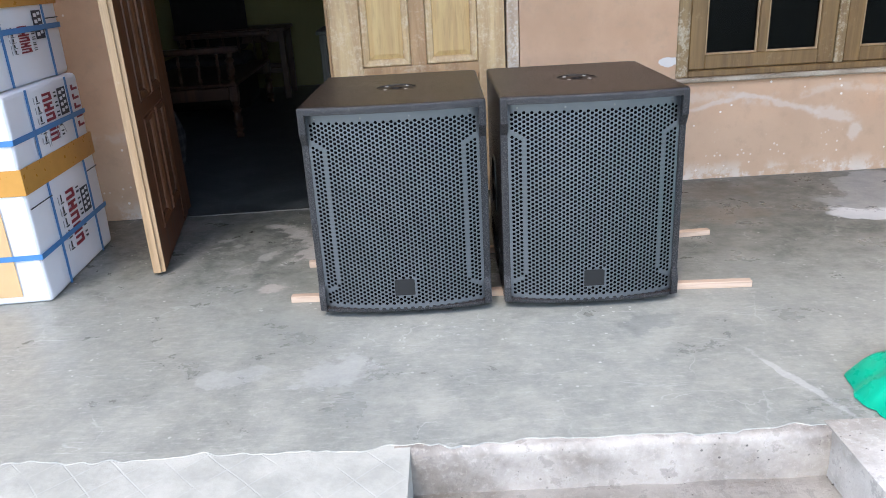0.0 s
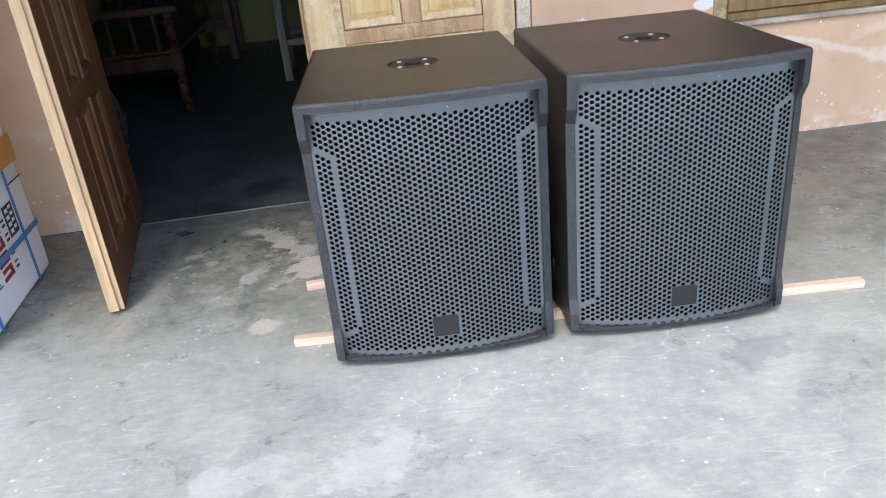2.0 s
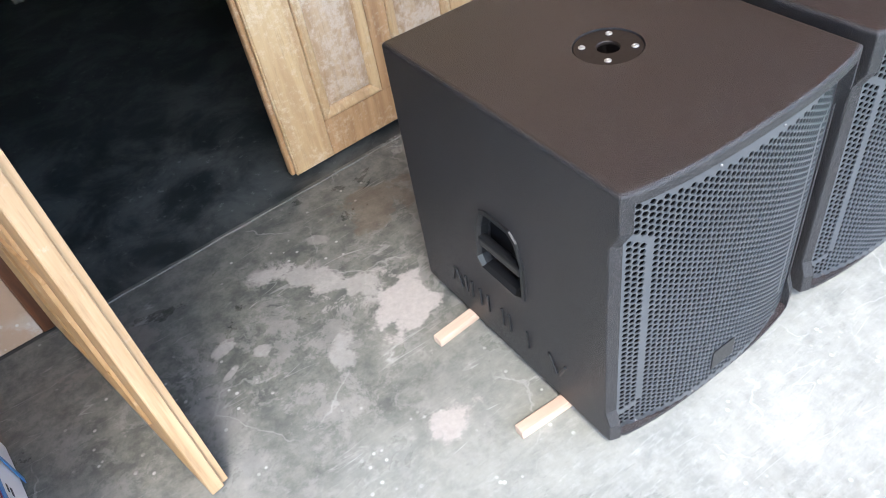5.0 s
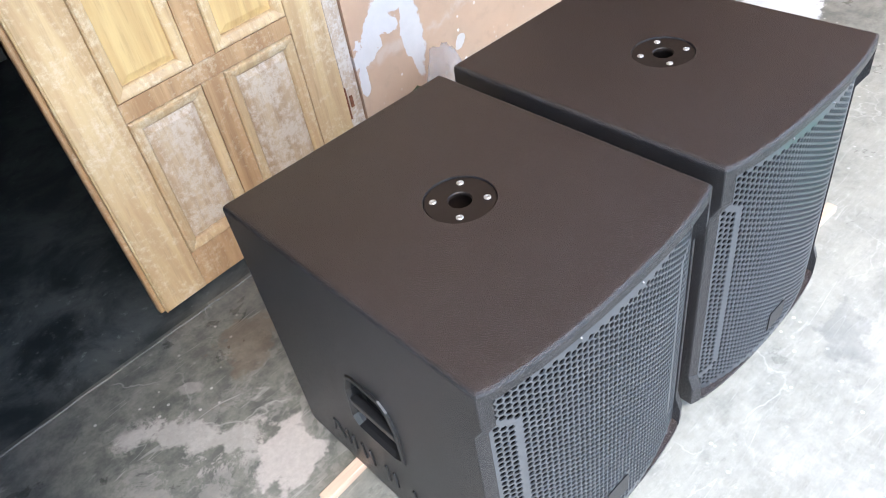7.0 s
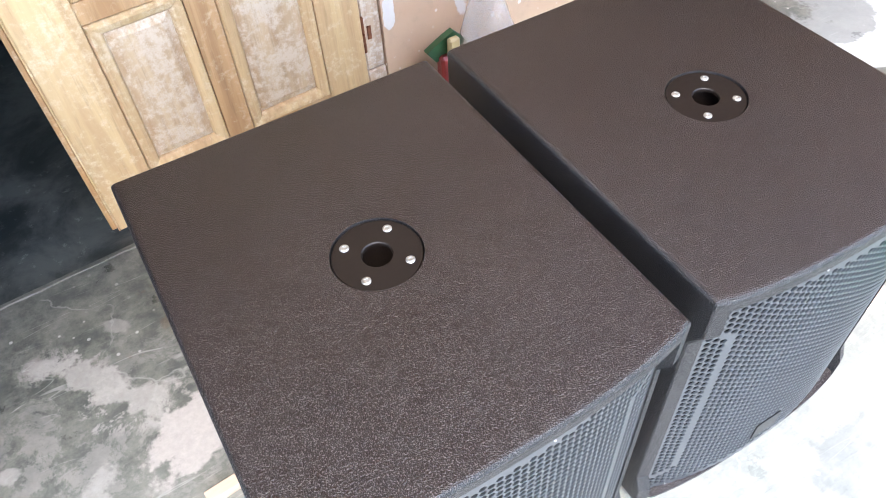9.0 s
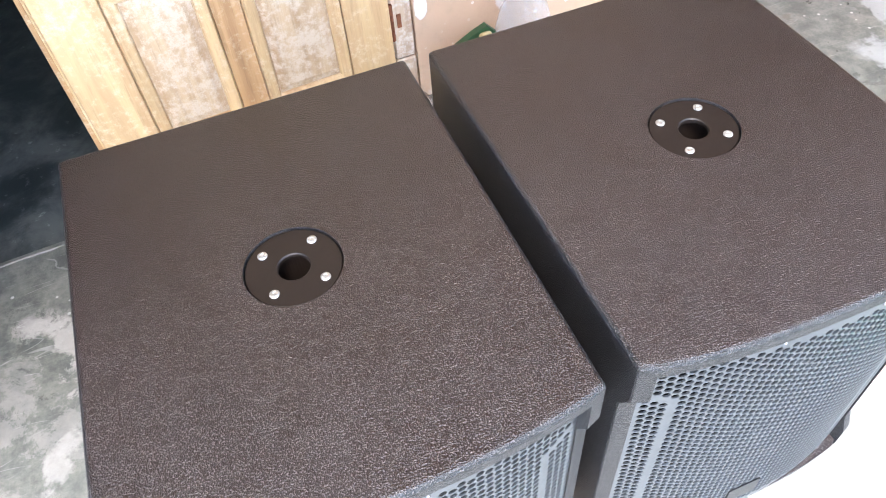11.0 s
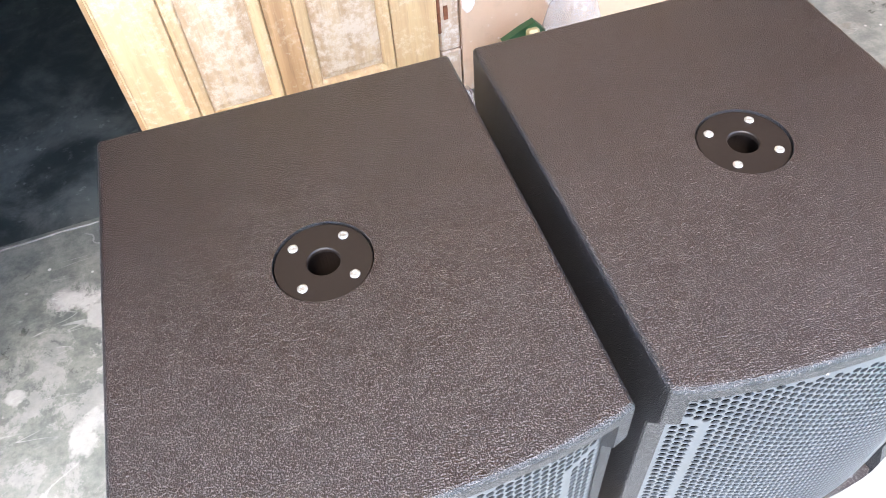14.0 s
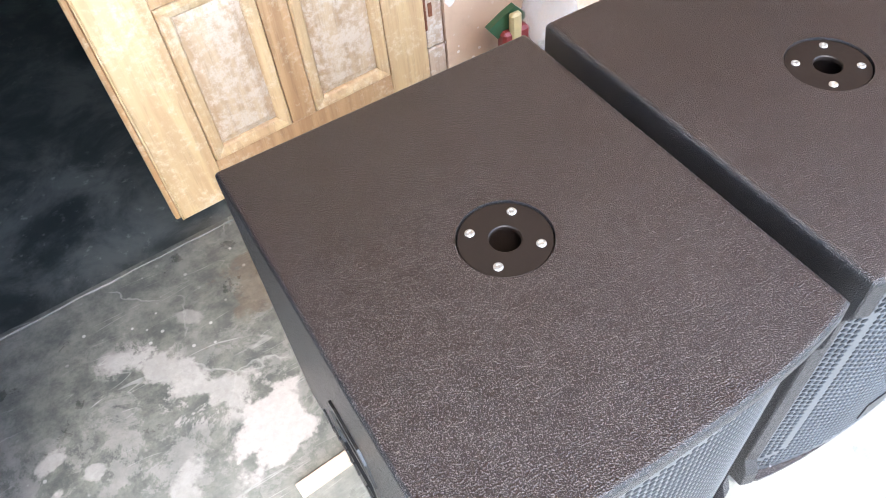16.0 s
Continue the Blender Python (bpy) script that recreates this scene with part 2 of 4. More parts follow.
def apron_cement():
    m = Mat("scored_cement", 0.8)
    p = m.xyz()
    c = m.mix(m.ramp(m.noise(5, 7, 0.65), 0.35, 0.65), (0.31, 0.31, 0.275), (0.43, 0.42, 0.375))
    groove = None
    for s in (1.0, -1.0):
        d = m.math("ADD", p[0], m.math("MULTIPLY_ADD", m.noise(2, 2), 0.05, m.math("MULTIPLY", p[1], s)))
        f = m.math("ABSOLUTE", m.math("SUBTRACT", m.math("FRACT", m.math("MULTIPLY", d, 9.0)), 0.5))
        g = m.ramp(f, 0.03, 0.012)
        groove = g if groove is None else m.math("MAXIMUM", groove, g)
    groove = m.math("MULTIPLY", groove, m.ramp(m.noise(4, 2), 0.4, 0.55))
    c = m.mix(m.math("MULTIPLY", groove, 0.16), c, (0.55, 0.55, 0.52))
    m.color(c)
    return m.bump(m.math("MULTIPLY_ADD", groove, -0.35, m.noise(50, 6)), 0.4, 0.003).m


def pink_wall():
    m = Mat("pink_plaster", 0.75)
    c = m.mix(m.ramp(m.noise(2.2, 6, 0.6), 0.3, 0.7), (0.45, 0.272, 0.165), (0.56, 0.355, 0.225))
    p = m.xyz()
    # fading and salt stains low on the wall
    low = m.ramp(m.math("MULTIPLY_ADD", m.math("SUBTRACT", m.noise(3, 6, 0.6), 0.5), 0.7, p[2]), 0.55, 0.15)
    c = m.mix(m.math("MULTIPLY", low, 0.6), c, (0.44, 0.315, 0.215))
    c = m.mix(m.math("MULTIPLY", m.ramp(m.noise(13, 8, 0.72), 0.5, 0.66), 0.35), c, (0.36, 0.25, 0.165))
    vein = m.ramp(m.math("ABSOLUTE", m.math("SUBTRACT", p[2], m.math("MULTIPLY_ADD", m.noise(1.7, 5, 0.6), 0.3, 0.20))), 0.035, 0.008)
    vein = m.math("MULTIPLY", vein, m.ramp(m.noise(7, 5, 0.7), 0.42, 0.56))
    c = m.mix(m.math("MULTIPLY", vein, 0.3), c, (0.58, 0.51, 0.44))
    # a wavering salt line under the window
    for cx, cz, rx, rz, tn in ((1.36, 0.35, 0.12, 0.012, 0.25), (1.52, 0.375, 0.09, 0.012, -0.2), (1.70, 0.325, 0.12, 0.014, -0.3), (1.90, 0.275, 0.11, 0.030, -0.25), (2.02, 0.19, 0.03, 0.03, 0.0)):
        salt = m.spot(cx, cz, rx, rz, tn, 0.9, 0.5, (0, 2), 15)
        c = m.mix(m.math("MULTIPLY", salt, 0.38), c, (0.60, 0.56, 0.52))
    low_specks = m.math("MULTIPLY", m.math("MULTIPLY", m.ramp(m.voro(34), 0.20, 0.13), m.ramp(m.noise(6, 5, 0.7), 0.48, 0.56)), m.ramp(p[2], 0.26, 0.10))
    c = m.mix(m.math("MULTIPLY", low_specks, 0.8), c, (0.68, 0.61, 0.52))
    specks = m.math("MULTIPLY", m.ramp(m.voro(19), 0.13, 0.09), m.ramp(m.noise(2.3, 4), 0.5, 0.58))
    c = m.mix(m.math("MULTIPLY", specks, 0.85), c, (0.78, 0.74, 0.68))
    base = m.math("MULTIPLY", m.ramp(p[2], 0.10, 0.0), m.ramp(m.noise(9, 6, 0.7), 0.45, 0.6))
    c = m.mix(m.math("MULTIPLY", base, 0.7), c, (0.62, 0.58, 0.52))
    # peeled paint beside the door
    peel = m.spot(0.580, 0.415, 0.048, 0.125, -0.75, 0.5, 0.06, (0, 2), 13)
    for cx, cz, rx, rz, tn in ((0.728, 0.37, 0.036, 0.14, 0.12), (0.67, 0.50, 0.085, 0.05, 0), (1.14, 0.54, 0.05, 0.025, 0), (0.92, 0.25, 0.03, 0.02, 0.6), (0.502, 0.29, 0.016, 0.05, 0)):
        peel = m.math("MAXIMUM", peel, m.spot(cx, cz, rx, rz, tn, 0.5, 0.08, (0, 2), 8))
    c = m.mix(m.math("MULTIPLY", peel, 0.92), c, m.mix(m.noise(18, 6, 0.7), (0.52, 0.485, 0.45), (0.68, 0.635, 0.59)))
    m.color(c)
    return m.bump(m.math("MULTIPLY_ADD", peel, -0.8, m.math("MULTIPLY_ADD", specks, -0.5, m.noise(30, 7, 0.65))), 0.35, 0.003).m


def wood(name, dark, light, scale=1.0, along=2, rough=0.5, worn=None, worn_at=0.6, bump=0.25):
    m = Mat(name, rough)
    s = [24 * scale] * 3
    s[along] = 1.6 * scale
    info = m.node("ShaderNodeObjectInfo").outputs["Random"]
    shift = m.node("ShaderNodeCombineXYZ")
    m.link(m.math("MULTIPLY", info, 13.0), shift.inputs[0])
    m.link(m.math("MULTIPLY", info, 7.0), shift.inputs[2])
    add = m.node("ShaderNodeVectorMath", op="ADD")
    m.link(m.co, add.inputs[0]), m.link(shift.outputs[0], add.inputs[1])
    co = add.outputs[0]
    g = m.noise(1.0, 6, 0.6, m.scaled(s, co=co), warp=0.8)
    fine = m.noise(4.0, 4, 0.7, m.scaled(s, co=co))
    c = m.mix(m.ramp(g, 0.3, 0.7), dark, light)
    c = m.mix(m.math("MULTIPLY", m.ramp(fine, 0.5, 0.7), 0.35), c, tuple(v * 0.55 for v in dark))
    c = m.mix(m.math("MULTIPLY", m.ramp(m.noise(3, 3, co=co), 0.4, 0.7), 0.3), c, tuple(v * 0.75 for v in light))
    if worn:
        w = m.ramp(m.math("ADD", m.math("MULTIPLY", m.noise(55, 8, 0.75, co=co), 0.6), m.math("MULTIPLY", m.noise(9, 4, 0.6, co=co), 0.4)), worn_at - 0.1, worn_at + 0.06)
        c = m.mix(m.math("MULTIPLY", w, 0.8), c, worn)
    m.color(c)
    m.rough(m.mixf(g, rough - 0.1, rough + 0.15))
    return m.bump(m.math("ADD", g, fine), bump, 0.0015).m


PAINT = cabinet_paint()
BAFFLE = plain("black_foam", (0.004, 0.004, 0.005), 0.9)
BAFFLE.node_tree.nodes["Principled BSDF"].inputs["Specular IOR Level"].default_value = 0.08
GRILLE = plain("black_powder_coat", (0.178, 0.194, 0.214), 0.32, 0.90, 0.15, 14, 0.0)
PLATE = plain("black_plastic_plate", (0.010, 0.0065, 0.005), 0.5, 0, 0.15, 60, 0.05)
PLATE.node_tree.nodes["Principled BSDF"].inputs["Specular IOR Level"].default_value = 0.3
GREY_STEEL = plain("dull_screw", (0.22, 0.22, 0.22), 0.4, 0.6, 0.1, 300, 0.05)
STEEL = plain("zinc_screw", (0.44, 0.43, 0.41), 0.35, 0.7, 0.1, 300, 0.05)
PLASTIC = plain("black_plastic", (0.009, 0.0095, 0.0105), 0.35, 0, 0.1, 150, 0.15)
FLOOR = cement_floor()
FLOOR_IN = dark_cement()
STEP = raw_plaster("worn_step_cement", (0.42, 0.385, 0.345), (0.19, 0.165, 0.14))
JOINT = raw_plaster("cracked_joint", (0.22, 0.21, 0.19), (0.10, 0.10, 0.09))
LEDGE = raw_plaster("whitewashed_cement", (0.54, 0.51, 0.47), (0.30, 0.27, 0.235))
APRON = apron_cement()
WALL = pink_wall()
ROOM_WALL = plain("yellow_room_paint", (0.24, 0.22, 0.095), 0.8, 0, 0.12, 3)
CEIL = plain("grey_ceiling_board", (0.34, 0.33, 0.31), 0.8, 0, 0.08, 4)
EARTH = raw_plaster("dark_yard_earth", (0.060, 0.068, 0.038), (0.030, 0.042, 0.020))
DOOR = wood("pale_door_wood", (0.42, 0.26, 0.125), (0.58, 0.40, 0.205), worn=(0.64, 0.50, 0.33), worn_at=0.58)
DOOR_RAIL = wood("brown_door_rail", (0.32, 0.17, 0.075), (0.48, 0.29, 0.14), worn=(0.58, 0.44, 0.29), worn_at=0.60)
PANEL_LOW = wood("bleached_door_panel", (0.34, 0.21, 0.11), (0.52, 0.37, 0.22), worn=(0.58, 0.47, 0.355), worn_at=0.53)
PANEL_UP = wood("yellow_door_panel", (0.46, 0.28, 0.11), (0.62, 0.42, 0.18))
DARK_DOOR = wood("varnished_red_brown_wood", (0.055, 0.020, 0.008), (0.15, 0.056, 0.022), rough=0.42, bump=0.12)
EDGE = wood("raw_door_edge", (0.29, 0.18, 0.09), (0.45, 0.30, 0.17), worn=(0.48, 0.40, 0.31), worn_at=0.66)
FRAME = wood("weathered_frame_wood", (0.38, 0.26, 0.17), (0.54, 0.41, 0.29), worn=(0.64, 0.58, 0.50), worn_at=0.56)
WINDOW = wood("ochre_window_wood", (0.11, 0.056, 0.017), (0.21, 0.12, 0.040), worn=(0.31, 0.22, 0.12), worn_at=0.64)
WINDOW_POST = wood("flaking_window_post", (0.15, 0.085, 0.032), (0.28, 0.18, 0.075), worn=(0.48, 0.40, 0.29), worn_at=0.56)
SILL = raw_plaster("stained_sill_plaster", (0.42, 0.35, 0.27), (0.24, 0.18, 0.125))
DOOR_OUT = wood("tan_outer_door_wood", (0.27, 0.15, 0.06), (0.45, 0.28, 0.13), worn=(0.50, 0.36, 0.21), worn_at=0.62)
SLAT = wood("pine_batten", (0.41, 0.285, 0.205), (0.56, 0.43, 0.335), along=0)
CARVED_CEIL = wood("brown_ceiling_boards", (0.17, 0.070, 0.032), (0.29, 0.135, 0.065), along=0, scale=0.4)
CARVED = wood("dark_carved_wood", (0.022, 0.009, 0.005), (0.065, 0.026, 0.012), rough=0.35)
GREY_WOOD = wood("greyed_table_wood", (0.10, 0.095, 0.08), (0.22, 0.21, 0.18))
RUST = plain("rusty_iron", (0.20, 0.07, 0.03), 0.75, 0.3, 0.5, 90, 0.4)
CARTON = plain("white_carton", (0.74, 0.74, 0.77), 0.55, 0, 0.05, 9, 0.15)
TAN = plain("brown_carton", (0.55, 0.36, 0.18), 0.7, 0, 0.12, 12)
TAPE = plain("brown_packing_tape", (0.50, 0.25, 0.055), 0.3, 0, 0.18, 16, 0.15)
STRAP = plain("blue_strap", (0.055, 0.19, 0.42), 0.4, 0, 0.15, 40)
MAROON = plain("maroon_print", (0.22, 0.02, 0.035), 0.55, 0, 0.1, 40)
INK = plain("black_print", (0.025, 0.025, 0.035), 0.55, 0, 0.1, 40)
PENCIL = plain("grey_pen", (0.35, 0.35, 0.38), 0.6, 0, 0.1, 40)
GREEN = plain("green_plastic_sheet", (0.0, 0.34, 0.20), 0.28, 0, 0.25, 14, 0.2)
BAGWHITE = plain("clear_plastic_bag", (0.50, 0.45, 0.42), 0.22, 0, 0.12, 25, 0.3)
BAGWHITE.node_tree.nodes["Principled BSDF"].inputs["Alpha"].default_value = 0.42
LEAF = plain("green_wrapper", (0.022, 0.065, 0.024), 0.4, 0, 0.3, 30)
YELLOW = plain("yellow_wrapper", (0.40, 0.31, 0.15), 0.4, 0, 0.2, 30)
REDLABEL = plain("red_label", (0.20, 0.025, 0.022), 0.4, 0, 0.2, 30)
PLASTIC_BROWN = plain("brown_bottle_glass", (0.05, 0.02, 0.008), 0.15, 0, 0.1, 30, 0)
LABEL_GREEN = plain("green_bottle_label", (0.01, 0.28, 0.09), 0.5, 0, 0.15, 40)
CURTAIN = plain("blue_curtain_cloth", (0.05, 0.08, 0.12), 0.9, 0, 0.3, 12)
BLACKCLOTH = plain("black_cloth", (0.008, 0.008, 0.008), 0.95, 0, 0.2, 20)


def plaid():
    m = Mat("plaid_woven_plastic", 0.6)
    p = m.xyz()
    u = m.math("GREATER_THAN", m.math("FRACT", m.math("MULTIPLY", m.math("ADD", p[0], p[1]), 16.0)), 0.62)
    v = m.math("GREATER_THAN", m.math("FRACT", m.math("MULTIPLY", p[2], 16.0)), 0.62)
    c = m.mix(m.math("MULTIPLY", m.math("ADD", u, v), 0.5), (0.012, 0.012, 0.015), (0.10, 0.10, 0.09))
    return m.color(c).bump(m.noise(200), 0.2, 0.001).m


PLAID = plaid()


def glass():
    m = Mat("window_glass", 0.03)
    m.color((0.05, 0.04, 0.06))
    m.b.inputs["Transmission Weight"].default_value = 1.0
    m.b.inputs["IOR"].default_value = 1.35
    return m.m


GLASS = glass()

# ---- mesh helpers ----


def mesh(name, bm, material, smooth=False):
    bmesh.ops.recalc_face_normals(bm, faces=bm.faces)
    me = bpy.data.meshes.new(name)
    bm.to_mesh(me)
    bm.free()
    me.materials.append(material)
    if smooth:
        me.shade_smooth()
    return me


def thing(name, bm, material, at=None, smooth=False, **tags):
    ob = new(name, mesh(name, bm, material, smooth) if bm else None)
    if at is not None:
        ob.matrix_world = at
    return tagged(ob, **tags)


def part(name, bm, material, parent, label="", smooth=False):
    ob = new(name, mesh(name, bm, material, smooth))
    ob.parent = parent
    return tagged(ob, label=label)


def box(x0, x1, y0, y1, z0, z1, bevel=0.0, bm=None, seg=1, m=None):
    bm = bm or bmesh.new()
    made = bmesh.ops.create_cube(bm, size=1)["verts"]
    for v in made:
        v.co = Vector(((x0 + x1) / 2 + v.co.x * (x1 - x0), (y0 + y1) / 2 + v.co.y * (y1 - y0), (z0 + z1) / 2 + v.co.z * (z1 - z0)))
        if m:
            v.co = m @ v.co
    if bevel:
        edges = list({e for v in made for e in v.link_edges})
        bmesh.ops.bevel(bm, geom=edges, offset=bevel, segments=seg, affect="EDGES", profile=0.5)
    return bm


def lathe(profile, n=16, bm=None, m=None):
    """A turned shape from (radius, height) pairs, along z."""
    bm = bm or bmesh.new()
    rings = [[bm.verts.new((r * math.cos(2 * math.pi * i / n), r * math.sin(2 * math.pi * i / n), z)) for i in range(n)] for r, z in profile]
    for a, b in zip(rings, rings[1:]):
        for i in range(n):
            bm.faces.new((a[i], a[(i + 1) % n], b[(i + 1) % n], b[i]))
    bm.faces.new(rings[0][::-1]), bm.faces.new(rings[-1])
    if m:
        for ring in rings:
            for v in ring:
                v.co = m @ v.co
    return bm


def prism(points, depth, to):
    """A flat polygon pushed out by depth; to(u, v, w) gives its place."""
    bm = bmesh.new()
    a = [bm.verts.new(to(u, v, 0)) for u, v in points]
    b = [bm.verts.new(to(u, v, depth)) for u, v in points]
    bm.faces.new(a), bm.faces.new(b[::-1])
    for i in range(len(points)):
        j = (i + 1) % len(points)
        bm.faces.new((a[i], a[j], b[j], b[i]))
    return bm


# ---- the ground and the porch ----
HOUSE = pose(0, 1.215, 0, 0, 0, 3.15)
LEAF_LINE = pose(0, 1.191, 0, 0, 0, 3.8)
RIGHT = pose(0, 1.275, 0, 0, 0, 1.2)      # the wall right of the doorway runs a little off that line

bm = bmesh.new()
R = 400
for x0, x1, y0, y1 in ((-R, R, -R, -1.35), (-R, -6, -1.35, R), (6, R, -1.35, R), (-6, 6, 7, R)):
    bm.faces.new([bm.verts.new(v) for v in ((x0, y0, -0.36), (x1, y0, -0.36), (x1, y1, -0.36), (x0, y1, -0.36))])
bmesh.ops.remove_doubles(bm, verts=bm.verts, dist=0.001)
thing("ground", bm, EARTH, label="dark weedy earth before the porch", category="ground", kind="structure")


def ragged_slab(x0, x1, y_front, y_back, z, drop, wob, step=0.02, skew=0.0):
    """A slab whose front edge is chipped and uneven."""
    bm = bmesh.new()
    n = int((x1 - x0) / step)
    rows = []
    for i in range(n + 1):
        x = x0 + (x1 - x0) * i / n
        d = wob * (noise.noise(Vector((x * 7, y_front * 3, 1.7))) + 0.6 * noise.noise(Vector((x * 31, 2.2, y_front))))
        c = min(drop * 0.9, 0.012 + 0.010 * abs(noise.noise(Vector((x * 18, 5, 5)))))
        yb = y_back + skew * x if x < 0.47 or not skew else 1.36
        rows.append([bm.verts.new(v) for v in ((x, yb, z), (x, y_front + d + c, z), (x, y_front + d, z - c * 0.8), (x, y_front + d * 0.3, z - drop), (x, yb, z - drop))])
    for a, b in zip(rows, rows[1:]):
        for k in range(5):
            bm.faces.new((a[k], a[(k + 1) % 5], b[(k + 1) % 5], b[k]))
    bm.faces.new(rows[0]), bm.faces.new(rows[-1][::-1])
    return bm


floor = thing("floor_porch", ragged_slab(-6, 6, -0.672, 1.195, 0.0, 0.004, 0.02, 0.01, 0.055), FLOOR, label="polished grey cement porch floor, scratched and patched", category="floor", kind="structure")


def rough_face(x0, x1, y, z0, z1, deep, amp, seed, lip=0.012):
    """A broken plaster face: a bumpy grid with a worn top edge and a soft foot, closed behind."""
    bm = bmesh.new()
    nx, nz = int((x1 - x0) / 0.011), 9
    rows = []
    for i in range(nx + 1):
        x = x0 + (x1 - x0) * i / nx
        top = lip * (0.5 + noise.noise(Vector((x * 5, seed, 0))) + 0.7 * noise.noise(Vector((x * 22, seed, 3))))
        row = [bm.verts.new((x, y + deep, z1)), bm.verts.new((x, y + max(0.008, 0.012 + top), z1 - 0.0005))]
        for k in range(nz + 1):
            f = k / nz
            z = z1 + (z0 - z1) * f
            d = amp * (noise.noise(Vector((x * 9, z * 14, seed))) + 0.7 * noise.noise(Vector((x * 33, z * 38, seed))) + 0.35 * noise.noise(Vector((x * 90, z * 90, seed))))
            edge = max(0, 0.25 - f) ** 2 * 12 * max(0.004, top)
            foot = -0.02 * max(0, f - 0.8) / 0.2
            row.append(bm.verts.new((x, y + d + edge + foot, z - (0.003 if k == 0 else 0))))
        row.append(bm.verts.new((x, y + deep, z0)))
        rows.append(row)
    n = len(rows[0])
    for a, b in zip(rows, rows[1:]):
        for k in range(n):
            bm.faces.new((a[k], a[(k + 1) % n], b[(k + 1) % n], b[k]))
    bm.faces.new(rows[0]), bm.faces.new(rows[-1][::-1])
    return bm


thing("porch_base", rough_face(0.0, 1.0, -0.692, -0.16, -0.001, 0.3, 0.006, 1.0), STEP, None, True, label="broken pale plaster face of the porch edge", category="step", kind="structure")
thing("porch_plinth", box(-6, 6, -0.655, 1.1, -0.36, -0.0045), STEP, label="cement body of the porch below its floor", category="step", kind="structure")
thing("step", rough_face(0.03, 0.96, -1.02, -0.36, -0.115, 0.36, 0.006, 5.0), LEDGE, None, True, label="worn pale cement step below the porch", category="step", kind="structure")
thing("apron", rough_face(-6, 0.036, -1.35, -0.36, -0.0015, 0.72, 0.004, 8.0), APRON, label="pale cement apron scored with crossing grooves", category="pavement", kind="structure")
thing("ledge", rough_face(0.955, 6, -1.35, -0.36, 0.002, 0.70, 0.006, 12.0), LEDGE, label="whitewashed cement ledge beside the step", category="ledge", kind="structure")
thing("lower_step", box(0.036, 0.955, -1.35, -1.02, -0.36, -0.235, 0.01), STEP, label="lowest pale cement step on the ground", category="step", kind="structure")
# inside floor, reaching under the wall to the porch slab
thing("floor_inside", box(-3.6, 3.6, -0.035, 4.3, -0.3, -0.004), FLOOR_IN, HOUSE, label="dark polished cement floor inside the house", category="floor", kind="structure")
bm = bmesh.new()
prev = None
for i in range(121):
    x = -1.1 + 1.6 * i / 120
    y = -0.035 + 0.006 * noise.noise(Vector((x * 9, 0, 3)))
    w = 0.0015 + 0.006 * abs(noise.noise(Vector((x * 23, 4, 0))))
    cur = [bm.verts.new(p) for p in ((x, y - w, 0.0005), (x, y, 0.003), (x, y + w, 0.0005))]
    if prev:
        for k in (0, 1):
            bm.faces.new((prev[k], prev[k + 1], cur[k + 1], cur[k]))
    prev = cur
thing("threshold", bm, JOINT, HOUSE, label="pale cracked cement joint at the threshold", category="trim", kind="structure")

# ---- the house wall, with the doorway and the window opening ----
D0, D1, DH = -1.115, 0.487, 2.12       # doorway, in the wall's own line
W0, W1, WZ0, WZ1 = 1.176, 3.195, 0.471, 1.75
T = 0.14
bm = bmesh.new()
for x0, x1, z0, z1 in ((D1, W0, -0.3, 3.1), (W0, W1, -0.3, WZ0), (W0, W1, WZ1, 3.1), (W1, 6, -0.3, 3.1)):
    box(x0, x1, 0, T, z0, z1, bm=bm)
thing("wall_front", bm, WALL, RIGHT, label="faded pink plaster wall with peeling white patches", category="wall", kind="structure")
bm = bmesh.new()
for x0, x1, z0, z1 in ((-6, D0, -0.3, 3.1), (D0, D1 - 0.003, DH, 3.1)):
    box(x0, x1, 0, T, z0, z1, bm=bm)
thing("wall_front_left", bm, WALL, HOUSE, label="faded pink plaster wall with peeling white patches", category="wall", kind="structure")
for name, b in (("wall_back", (-3.6, 3.6, 4.1, 4.2, 0, 2.9)), ("wall_left", (-3.7, -3.6, T, 4.2, 0, 2.9)), ("wall_right", (3.6, 3.7, T, 4.2, 0, 2.9))):
    thing(name, box(*b), ROOM_WALL, HOUSE, label="dull yellow painted wall inside the dark room", category="wall", kind="structure")
# unseen wall, added to cut the daylight on the porch's right
thing("wall_porch_side", box(3.3, 3.44, -2.1, 0.0, -0.36, 3.1), WALL, HOUSE, label="unseen pink plaster wall added to shade the porch end", category="wall", kind="structure")
thing("ceiling", box(-3.7, 3.7, T, 4.2, 2.9, 2.95), CEIL, HOUSE, label="pale ceiling of the room", category="ceiling", kind="structure")
# unseen roof, added so that daylight enters from the open front
thing("porch_roof", box(-6, 6, -2.1, 0.15, 3.1, 3.2), CARVED_CEIL, HOUSE, label="unseen brown boarded ceiling added to shade the front floor", category="ceiling", kind="structure")

# ---- doors ----


def jamb(name, x0, x1, y0, y1, z0, z1, parent):
    return part(name, box(x0, x1, y0, y1, z0, z1, 0.004), FRAME, parent)


